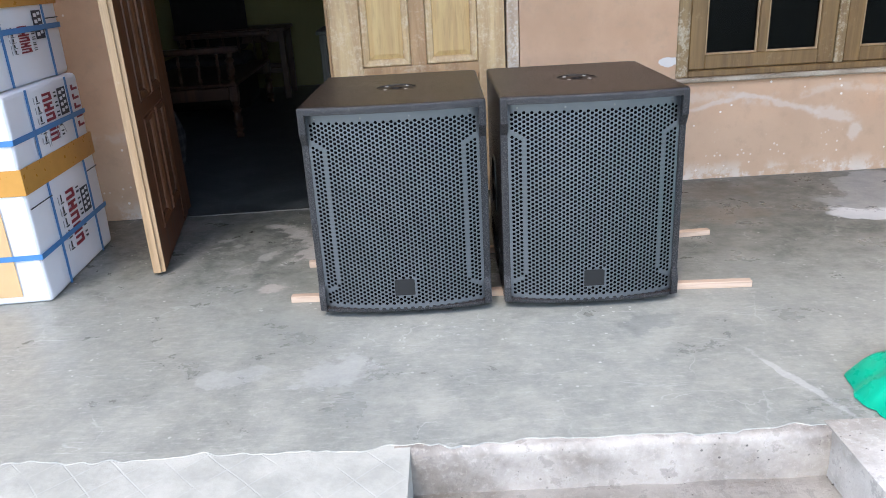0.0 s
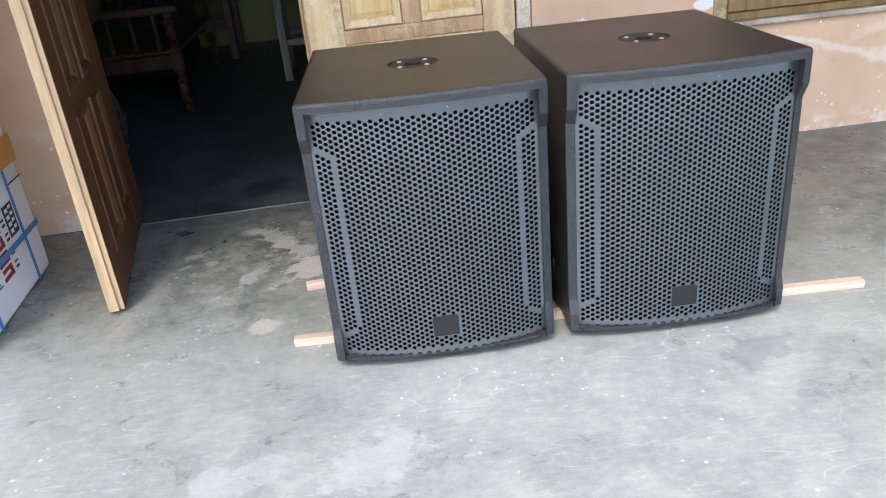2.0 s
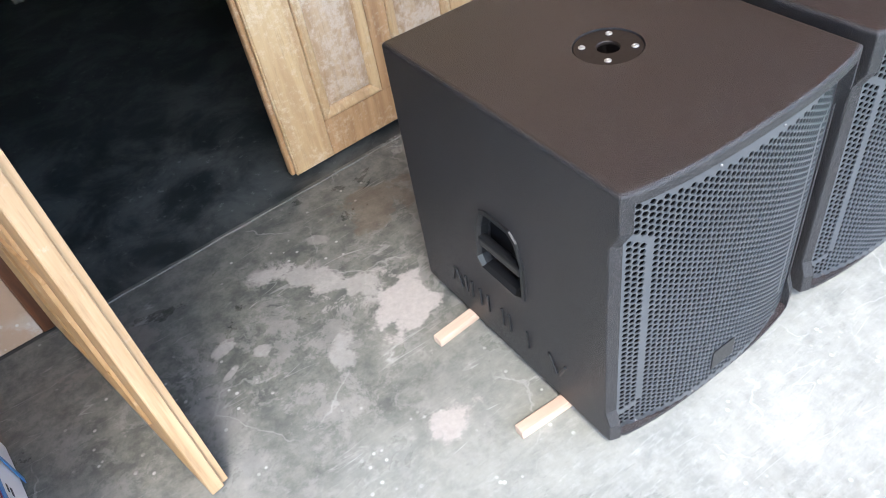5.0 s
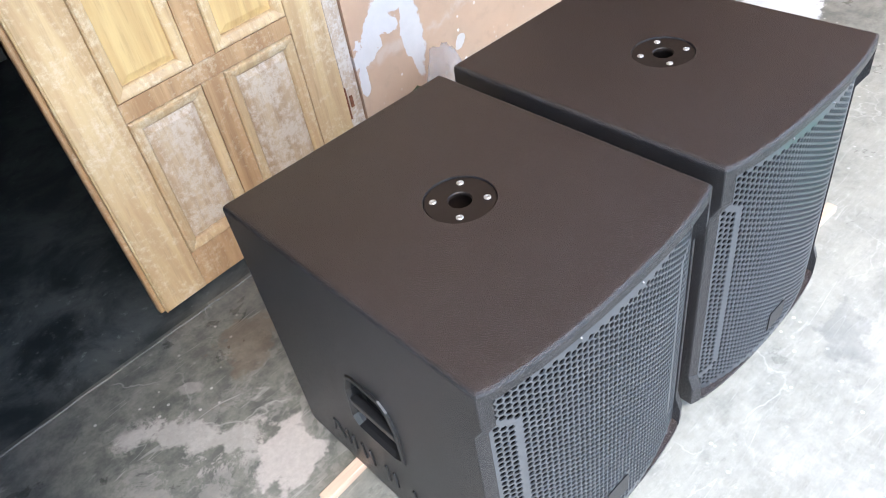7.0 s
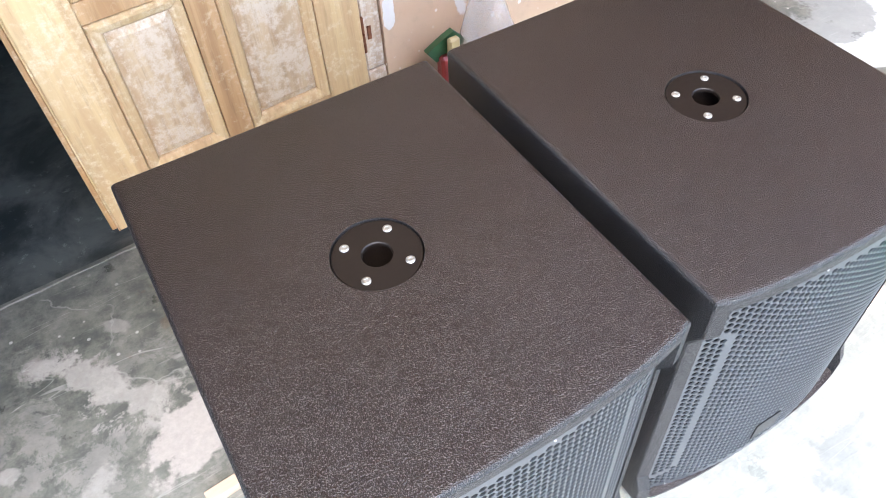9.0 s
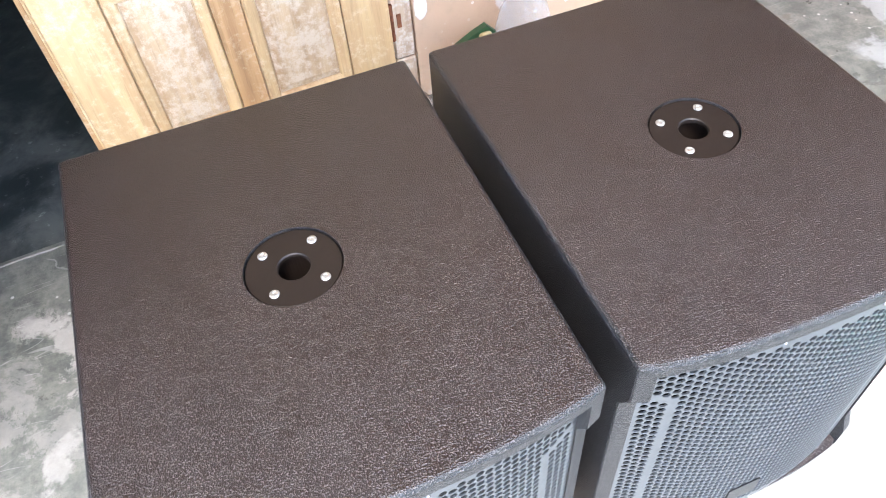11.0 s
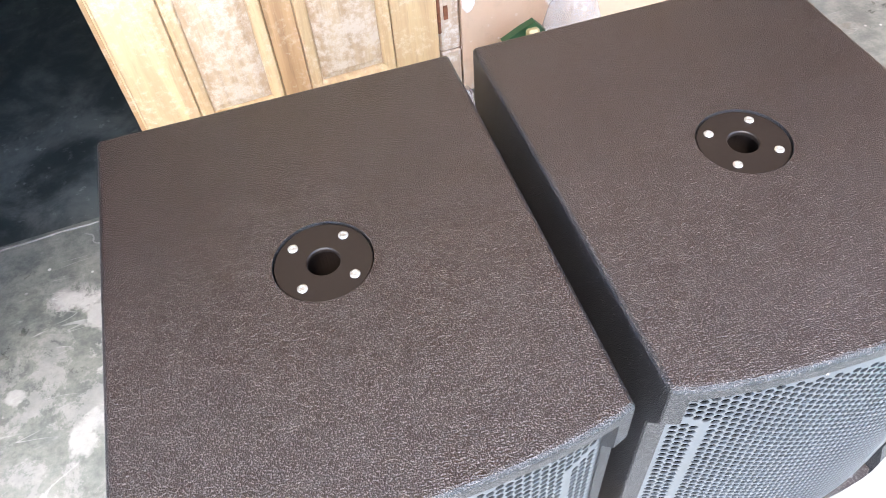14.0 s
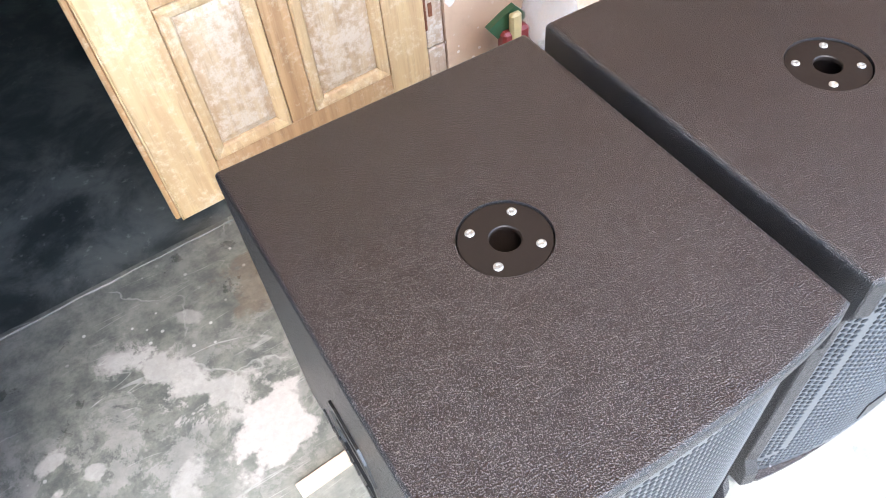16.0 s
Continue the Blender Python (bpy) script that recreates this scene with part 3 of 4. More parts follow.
door_frame = thing("door_frame", None, None, HOUSE, label="weathered pale wooden door frame in the pink wall", category="door frame", kind="structure")
right_jamb = part("jamb", box(D1 - 0.057, D1 - 0.002, 0.008, T - 0.03, 0.14, DH, 0.004, m=HOUSE.inverted() @ RIGHT), FRAME, door_frame)
part("jamb_foot", box(D1 - 0.058, D1 - 0.002, 0.005, T - 0.03, 0.0, 0.138, 0.004, m=HOUSE.inverted() @ RIGHT), FRAME, right_jamb)
part("jamb", box(D0 + 0.002, D0 + 0.05, -0.012, T - 0.01, 0.0, DH, 0.004), DARK_DOOR, door_frame, "dark varnished jamb")
jamb("lintel", D0 + 0.05, D1 - 0.07, -0.012, T - 0.01, DH - 0.05, DH - 0.002, door_frame)


def ring_strip(x0, x1, z0, z1, y, face, levels, close):
    """Nested rectangles at (inset, height) levels on the side given by face."""
    bm = bmesh.new()
    rings = [[bm.verts.new((x, y + face * d, z)) for x, z in ((x0 + o, z0 + o), (x1 - o, z0 + o), (x1 - o, z1 - o), (x0 + o, z1 - o))] for o, d in levels]
    for a, b in zip(rings, rings[1:]):
        for i in range(4):
            bm.faces.new((a[i], a[(i + 1) % 4], b[(i + 1) % 4], b[i]))
    if close:
        bm.faces.new(rings[-1])
    return bm


MOULD = ((0, -0.012), (0.0025, 0.003), (0.006, 0.008), (0.012, 0.008), (0.028, 0.002), (0.032, -0.002), (0.034, -0.012))
FIELD = ((0.034, -0.011), (0.0345, -0.008), (0.052, -0.002), (0.055, -0.0015))


def door_leaf(name, width, mats, at, face, edge, skin=None, **tags):
    """A leaf of two columns of raised panels. Its hinge is at x = 0, it reaches to +x."""
    stile, rail, low, up = mats
    leaf = thing(name, None, None, at, **tags)
    h, th = 2.03, 0.036
    xs = (-0.006, 0.112, width / 2 - 0.033, width / 2 + 0.033, width - 0.127, width)
    rows = ((0.012, 0.133), (0.547, 0.597), (1.30, 1.36), (1.93, h))
    part("stile", box(xs[0], xs[1], -th / 2, th / 2, 0.012, h, 0.002), stile, leaf)
    part("stile", box(xs[4], xs[5], -th / 2, th / 2, 0.012, h, 0.003), stile, leaf)
    for z0, z1 in rows:
        part("rail", box(xs[1], xs[4], -th / 2 + 0.002, th / 2 - 0.002, z0, z1, 0.0015), rail, leaf)
    for (_, z0), (z1, _) in zip(rows, rows[1:]):
        part("mullion", box(xs[2], xs[3], -th / 2 + 0.002, th / 2 - 0.002, z0, z1, 0.0015), rail, leaf)
        for a, b in ((xs[1], xs[2]), (xs[3], xs[4])):
            p = part("panel", ring_strip(a, b, z0, z1, face * (th / 2 - 0.004), face, FIELD, True), low if z0 < 0.3 else up, leaf)
            part("moulding", ring_strip(a, b, z0, z1, face * (th / 2 - 0.004), face, MOULD, False), stile, p)
            part("panel_backing", box(a, b, -0.006, 0.006, z0, z1), low if z0 < 0.3 else up, p)
    part("edge", box(xs[5], xs[5] + 0.004, -th / 2, th / 2, 0.012, h, 0.001), edge, leaf, "pale unvarnished door edge")
    if skin:
        y0, y1 = -th / 2 - 0.006, -th / 2 - 0.0005
        for a, b in ((xs[0], xs[1]), (xs[4], xs[5] + 0.004)):
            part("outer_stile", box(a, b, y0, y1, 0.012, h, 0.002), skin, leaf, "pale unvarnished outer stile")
        for z0, z1 in rows:
            part("outer_rail", box(xs[1], xs[4], y0 + 0.001, y1, z0, z1, 0.0015), skin, leaf, "pale unvarnished outer rail")
        for (_, z0), (z1, _) in zip(rows, rows[1:]):
            part("outer_mullion", box(xs[2], xs[3], y0 + 0.001, y1, z0, z1, 0.0015), skin, leaf)
            for a, b in ((xs[1], xs[2]), (xs[3], xs[4])):
                part("outer_panel", ring_strip(a, b, z0, z1, -th / 2 - 0.002, -1, ((0, 0.0), (0.004, 0.009), (0.03, 0.001), (0.034, -0.01), (0.05, -0.004)), True), skin, leaf)
    return leaf


# the closed leaf: mirrored so that it reaches from its hinge at the right jamb
closed_at = LEAF_LINE @ pose(D1 - 0.067, 0.072, 0, 0, 0, 180)
closed_leaf = door_leaf("door_1", 0.742, (DOOR, DOOR_RAIL, PANEL_LOW, PANEL_UP), closed_at, 1, DOOR, label="closed pale wooden door leaf with bleached lower panels", category="door", kind="structure")
part("rebate", box(0.746, 0.759, -0.018, 0.006, 0.012, 2.03, 0.003), DOOR_RAIL, closed_leaf, "worn stepped rebate along the door edge")
open_at = pose(-1.056, 1.142, 0, 0, 0, -78.3)
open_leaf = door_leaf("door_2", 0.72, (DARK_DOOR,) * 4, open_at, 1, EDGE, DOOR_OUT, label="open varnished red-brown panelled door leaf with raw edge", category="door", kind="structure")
part("rebate", box(0.724, 0.732, -0.024, 0.004, 0.012, 2.03, 0.002), EDGE, open_leaf, "pale stepped rebate strip")

hinge = thing("hinge", None, None, RIGHT @ pose(D1 - 0.060, 0.020, 0.0), label="rusty iron hinge on the pale door frame", category="hinge")
for z0, z1 in ((0.205, 0.235), (0.237, 0.262), (0.264, 0.31)):
    part("knuckle", lathe(((0.0055, z0), (0.0065, z0 + 0.002), (0.0065, z1 - 0.002), (0.0055, z1)), 10, m=pose(0, -0.018, 0)), RUST, hinge)
part("leaf_plate", box(-0.022, -0.008, -0.0150, -0.0125, 0.215, 0.300, 0.001), RUST, hinge)
part("leaf_plate", box(0.016, 0.028, -0.0142, -0.0115, 0.235, 0.275, 0.001), RUST, hinge)

# ---- window ----
window = thing("window_1", None, None, RIGHT, label="ochre weathered wooden window with dark glass panes", category="window", kind="structure")
part("window_sill", box(W0 - 0.005, W1 + 0.005, -0.028, T, WZ0 - 0.022, WZ0 - 0.001, 0.005), SILL, window, "stained rendered sill")
for n, b in (("frame", (W0, W0 + 0.054, -0.006, 0.09, WZ0, WZ1)), ("frame", (W1 - 0.054, W1, -0.006, 0.09, WZ0, WZ1)), ("frame", (W0 + 0.054, W1 - 0.054, -0.006, 0.09, WZ0, WZ0 + 0.03)),
             ("frame", (W0 + 0.054, W1 - 0.054, -0.006, 0.09, WZ1 - 0.04, WZ1)), ("frame", (1.878, 1.918, -0.006, 0.09, WZ0 + 0.03, WZ1 - 0.04)), ("frame", (2.535, 2.575, -0.006, 0.09, WZ0 + 0.03, WZ1 - 0.04))):
    part(n, box(*b, 0.004), WINDOW_POST if b[0] in (W0, 1.878) else WINDOW, window)
for s0, s1 in ((1.232, 1.876), (1.920, 2.533), (2.577, 3.139)):
    sash = part("sash", box(s0, s0 + 0.072, 0.0, 0.04, WZ0 + 0.032, WZ1 - 0.042, 0.004), WINDOW, window)
    mid = (s0 + s1) / 2
    z0, z1 = WZ0 + 0.032, WZ1 - 0.042
    for b in ((s1 - 0.072, s1, 0.0, 0.04, z0, z1), (s0 + 0.072, s1 - 0.072, 0.0, 0.04, z0, z0 + 0.062), (s0 + 0.072, s1 - 0.072, 0.0, 0.04, z1 - 0.06, z1), (mid - 0.02, mid + 0.02, 0.0, 0.04, z0 + 0.062, z1 - 0.06)):
        part("sash_bar", box(*b, 0.004), WINDOW, sash)
    for a, b in ((s0 + 0.072, mid - 0.02), (mid + 0.02, s1 - 0.072)):
        pane = part("pane", box(a - 0.002, b + 0.002, 0.022, 0.026, z0 + 0.06, z1 - 0.058), GLASS, sash, "dark window glass")
        pane.visible_shadow = False
        bead = bmesh.new()
        for q in ((a, a + 0.008, z0 + 0.062, z1 - 0.06), (b - 0.008, b, z0 + 0.062, z1 - 0.06)):
            box(q[0], q[1], 0.008, 0.021, q[2], q[3], 0.002, bm=bead)
        box(a + 0.008, b - 0.008, 0.008, 0.021, z0 + 0.062, z0 + 0.07, 0.002, bm=bead)
        part("glazing_bead", bead, EDGE, sash, "worn pale glazing bead")

# ---- the subwoofers ----
HW, DEPTH, ZB, ZT = 0.2625, 0.621, 0.022, 0.645
SET = 0.019


def notch(z):
    """How far the side strips are set back at a height: 0 at the blocks, 1 between them."""
    for z0, z1, a, b in ((ZB - 1, 0.070, 0.3, 0.3), (0.070, 0.105, 0.3, 1), (0.105, 0.535, 1, 1), (0.535, 0.57, 1, 0), (0.57, 9, 0, 0)):
        if z0 <= z <= z1:
            return a + (b - a) * (z - z0) / (z1 - z0)
    return 0


def front(x, z=None):
    """The bowed front: a low arch across the width, with flared ends."""
    return -0.025 * (1 - min(1, abs(x) / HW) ** 2.7)


def sheet(x):
    """The grille's own bow: flush with the side strips, nearly out to the lip in the middle."""
    return 0.0175 - 0.0395 * (1 - min(1, abs(x) / 0.241) ** 2.3)


XS = 0.241                                # inner edge of the side strips
FX = [XS, 0.2315] + [0.222 * math.cos(math.pi * i / 14) for i in range(15)] + [-0.2315, -XS]


def outline(z, inset):
    r = 0.004
    s = SET * notch(z)
    pts = [(-HW + r * (1 - math.cos(a)), DEPTH - r * (1 - math.sin(a))) for a in (0, math.pi / 4, math.pi / 2)]
    pts += [(HW - r * (1 - math.sin(a)), DEPTH - r * (1 - math.cos(a))) for a in (0, math.pi / 4, math.pi / 2)]
    pts += [(HW - r * (1 - math.cos(a)), s + r * (1 - math.sin(a)) + 0.001) for a in (0, math.pi / 4, math.pi / 2)]
    pts += [(XS + 0.001, front(XS) + s)]
    low = 0.005 if z < 0.05 else 0.0      # the bottom lip stands a little behind the top one
    pts += [(x, sheet(x) + inset if inset else front(x) + low + s * (abs(x) >= XS)) for x in FX]
    pts += [(-XS - 0.001, front(XS) + s)]
    pts += [(-HW + r * (1 - math.sin(a)), s + r * (1 - math.cos(a)) + 0.001) for a in (0, math.pi / 4, math.pi / 2)]
    return pts


HANDLE = [(0.268, 0.400), (0.338, 0.402), (0.358, 0.393), (0.377, 0.345), (0.388, 0.250), (0.374, 0.228), (0.262, 0.226), (0.240, 0.238), (0.236, 0.330), (0.250, 0.382)]


def sub_body():
    bm = bmesh.new()
    levels = []
    for o, z in ((0.003, ZB), (0.001, ZB + 0.001), (0, ZB + 0.004)):
        levels.append((z, 0.0, o))
    levels += [(0.033, 0.0, 0), (0.0335, 0.02, 0), (0.070, 0.02, 0), (0.105, 0.02, 0), (0.215, 0.02, 0), (0.43, 0.02, 0), (0.535, 0.02, 0), (0.57, 0.02, 0), (0.6225, 0.02, 0), (0.623, 0.0, 0)]
    for o, z in ((0, ZT - 0.009), (0.0007, ZT - 0.0055), (0.0026, ZT - 0.0026), (0.0055, ZT - 0.0007), (0.009, ZT)):
        levels.append((z, 0.0, o))
    rings = []
    for z, inset, o in levels:
        ring = []
        for x, y in outline(z, inset):
            k = 1 - o / HW
            ring.append(bm.verts.new((x * k, DEPTH / 2 + (y - DEPTH / 2) * (1 - 0.8 * o / (DEPTH / 2)), z)))
        rings.append(ring)
    n = len(rings[0])
    hole_quad = None
    for (za, _, _), a, b in zip(levels, rings, rings[1:]):
        for i in range(n):
            j = (i + 1) % n
            if za == 0.215 and j == 0:
                hole_quad = (a[i], a[j], b[j], b[i])
                continue
            bm.faces.new((a[i], a[j], b[j], b[i]))
    bm.faces.new(rings[0][::-1])
    # the side, open where the handle cup sits
    def edge(u, v):
        return bm.edges.get((u, v)) or bm.edges.new((u, v))
    q = hole_quad
    loop = [edge(q[k], q[(k + 1) % 4]) for k in range(4)]
    hv = [bm.verts.new((-HW, y, z)) for y, z in HANDLE]
    loop += [edge(hv[k], hv[(k + 1) % len(hv)]) for k in range(len(hv))]
    bmesh.ops.triangle_fill(bm, edges=loop, use_beauty=True, use_dissolve=False)
    deep = [bm.verts.new((-HW + 0.05, 0.31 + (y - 0.31) * 0.85, 0.325 + (z - 0.325) * 0.85)) for y, z in HANDLE]
    for k in range(len(hv)):
        j = (k + 1) % len(hv)
        bm.faces.new((hv[k], hv[j], deep[j], deep[k]))
    bm.faces.new(deep)
    # the top, open where the pole socket sits
    cv = [bm.verts.new((0.0615 * math.cos(2 * math.pi * i / 48), 0.295 + 0.0615 * math.sin(2 * math.pi * i / 48), ZT)) for i in range(48)]
    loop = [edge(rings[-1][k], rings[-1][(k + 1) % n]) for k in range(n)] + [edge(cv[k], cv[(k + 1) % 48]) for k in range(48)]
    bmesh.ops.triangle_fill(bm, edges=loop, use_beauty=True, use_dissolve=False)
    low = [bm.verts.new((v.co.x, v.co.y, ZT - 0.09)) for v in cv]
    for k in range(48):
        bm.faces.new((cv[k], cv[(k + 1) % 48], low[(k + 1) % 48], low[k]))
    bm.faces.new(low)
    return bm


def grille_mesh():
    """A perforated sheet: hexagonal cells with a hole in each, plain cells in the two brackets and the badge."""
    bm = bmesh.new()
    pitch, hole = 0.0126, 0.0053
    col = pitch * math.sqrt(3) / 2
    zc = (0.043 + 0.622) / 2
    nc = int(0.242 / col)
    bracket = round(0.196 / col)

    def place(x, z, d):
        return (x, sheet(x) + d, z)
    zs_top, zs_bot = 0.520, 0.112
    for i in range(-nc, nc + 1):
        x = i * col
        k0 = -24
        for k in range(k0, 25):
            z = zc + (k + (0.5 if i % 2 else 0)) * pitch
            if z < 0.034 or z > 0.622 + 0.002:
                continue
            a = abs(i)
            blank = z > 0.600 or z < 0.045 or a >= nc
            if a == bracket and zs_bot - 0.004 <= z <= zs_top + 0.004:
                blank = True
            if a > bracket:
                rise = (a - bracket) * pitch / 2
                if abs(z - (zs_top + rise)) < pitch * 0.5 or abs(z - (zs_bot - rise)) < pitch * 0.5:
                    blank = True
            if abs(x - 0.003) < 0.031 and 0.074 < z < 0.126:
                blank = True
            R2 = pitch / math.sqrt(3)
            outer = [bm.verts.new(place(x + R2 * math.cos(math.pi * h / 3), z + R2 * math.sin(math.pi * h / 3), 0)) for h in range(6)]
            if blank:
                bm.faces.new(outer)
                continue
            inner = [bm.verts.new(place(x + hole * math.cos(math.pi * h / 3), z + hole * math.sin(math.pi * h / 3), 0.0004)) for h in range(6)]
            back = [bm.verts.new(place(x + hole * math.cos(math.pi * h / 3), z + hole * math.sin(math.pi * h / 3), 0.0028)) for h in range(6)]
            for h in range(6):
                j = (h + 1) % 6
                bm.faces.new((outer[h], outer[j], inner[j], inner[h]))
                bm.faces.new((inner[h], inner[j], back[j], back[h]))
    return bm


def raw_mesh(name, bm, material):
    me = bpy.data.meshes.new(name)
    bm.to_mesh(me)
    bm.free()
    me.materials.append(material)
    return me


def screw(parent, m, r=0.0064, name="screw"):
    bm = lathe(((r, 0), (r, 0.0012), (r * 0.75, 0.0024), (r * 0.45, 0.0026), (r * 0.4, 0.0014)), 14, m=m)
    return part(name, bm, STEEL if name == "screw" else GREY_STEEL, parent, "bright zinc screw" if name == "screw" else "")


def subwoofer(at, **tags):
    sub = thing("subwoofer", None, None, at, **tags)
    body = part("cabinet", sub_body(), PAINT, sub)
    bm = bmesh.new()
    grid = [[bm.verts.new((x, sheet(x) + 0.011, z)) for x in FX] for z in (0.0345, 0.2, 0.4, 0.6215)]
    for a, b in zip(grid, grid[1:]):
        for k in range(18):
            bm.faces.new((a[k], a[k + 1], b[k + 1], b[k]))
    part("foam", bm, BAFFLE, body, "black foam behind the grille")
    g = new("grille", raw_mesh("grille", grille_mesh(), GRILLE))
    g.parent = sub
    tagged(g, label="black perforated steel grille with plain bracket bands")
    badge = prism(((-0.027, 0.076), (0.033, 0.076), (0.033, 0.124), (0.027, 0.127), (-0.021, 0.127), (-0.027, 0.124)), 0.0028, lambda u, v, w: (u, sheet(0.0) + 0.0004 - w, v))
    part("badge", badge, PLASTIC, g, "plain black rectangular badge")
    for z in (0.611, 0.0405):
        for x in (-0.215, -0.085, 0.05, 0.215) if z > 0.3 else (-0.2, -0.07, 0.07, 0.2):
            screw(g, pose(x, sheet(x), z, 90), 0.0026, "grille_screw")
    plate = bmesh.new()
    rings = []
    for r, z in ((0.0595, ZT - 0.006), (0.0595, ZT - 0.0035), (0.0585, ZT - 0.0025), (0.0215, ZT - 0.0025), (0.0200, ZT - 0.004), (0.0198, ZT - 0.009), (0.034, ZT - 0.014), (0.034, ZT - 0.08)):
        rings.append([plate.verts.new((r * math.cos(2 * math.pi * i / 48), 0.295 + r * math.sin(2 * math.pi * i / 48), z)) for i in range(48)])
    for a, b in zip(rings, rings[1:]):
        for i in range(48):
            plate.faces.new((a[i], a[(i + 1) % 48], b[(i + 1) % 48], b[i]))
    socket = part("pole_socket", plate, PLATE, sub, "round black pole socket plate")
    part("socket_hole", lathe(((0.0335, ZT - 0.081), (0.0335, ZT - 0.079)), 32, m=pose(0, 0.295, 0)), BAFFLE, socket)
    for i in range(4):
        a = math.pi / 4 + i * math.pi / 2
        screw(socket, pose(0.0447 * math.cos(a), 0.295 + 0.0447 * math.sin(a), ZT - 0.0025))
    # side handle: a bezel round the cup, a grip bar and the cup's lower lip
    bez = bmesh.new()
    sets = []
    for k, d in ((1.03, 0.0), (1.02, 0.004), (0.93, 0.005), (0.86, -0.004), (0.84, -0.02)):
        sets.append([bez.verts.new((-HW - d, 0.31 + (y - 0.31) * k, 0.325 + (z - 0.325) * k)) for y, z in HANDLE])
    for a, b in zip(sets, sets[1:]):
        for i in range(len(HANDLE)):
            j = (i + 1) % len(HANDLE)
            bez.faces.new((a[i], a[j], b[j], b[i]))
    handle = part("handle", bez, PLASTIC, sub, "recessed black plastic carrying handle")
    part("grip", box(-HW - 0.003, -HW + 0.016, 0.245, 0.377, 0.292, 0.318, 0.007, seg=3, m=None), PLASTIC, handle)
    part("cup", box(-HW + 0.03, -HW + 0.034, 0.245, 0.377, 0.25, 0.395), BAFFLE, handle)
    # raised maker's mark, as plain strokes
    for y, lean in ((0.499, 0.3), (0.477, -0.3), (0.452, 0.0), (0.430, 0.08), (0.400, 0.0), (0.373, 0.0), (0.324, 0.0), (0.300, 0.0), (0.242, 0.0), (0.166, -0.42), (0.138, 0.42)):
        mark = box(-0.0026, 0.0026, -0.0038, 0.0038, -0.026, 0.026, 0.0018, m=Matrix.Translation((-HW - 0.0012, y, 0.115)) @ Matrix.Rotation(lean, 4, "X"))
        part("emblem_stroke", mark, PLASTIC, sub, "raised black stroke of a maker's mark")
    foot = box(-HW - 0.0005, -HW + 0.004, 0.588, 0.602, 0.028, 0.042, 0.002)
    part("side_plug", foot, PLASTIC, sub)
    return sub


sub_a = subwoofer(Matrix.Identity(4), label="black subwoofer cabinet with perforated grille, on pine battens", category="loudspeaker", group="pair of subwoofers")
sub_b = copy_thing(sub_a, pose(0.5635, 0.001, 0))
for child in sub_b.children:
    if child.name.startswith("pole_socket"):      # this one was screwed on slightly turned
        child.matrix_basis = pose(0, 0.295, 0, 0, 0, 4.5) @ pose(0, -0.295, 0)


def batten(x0, y0, x1, y1, w):
    ln = math.hypot(x1 - x0, y1 - y0)
    at = pose(x0, y0, 0, 0, 0, math.degrees(math.atan2(y1 - y0, x1 - x0)))
    return thing("batten", box(0, ln, -w / 2, w / 2, 0.0, 0.0215, 0.0015), SLAT, at, label="thin raw pine batten on the cement floor", category="batten", group="battens under the subwoofers")


batten(-0.378, 0.142, 1.08, 0.085, 0.026)
batten(-0.37, 0.44, 1.11, 0.565, 0.026)

# ---- cartons ----


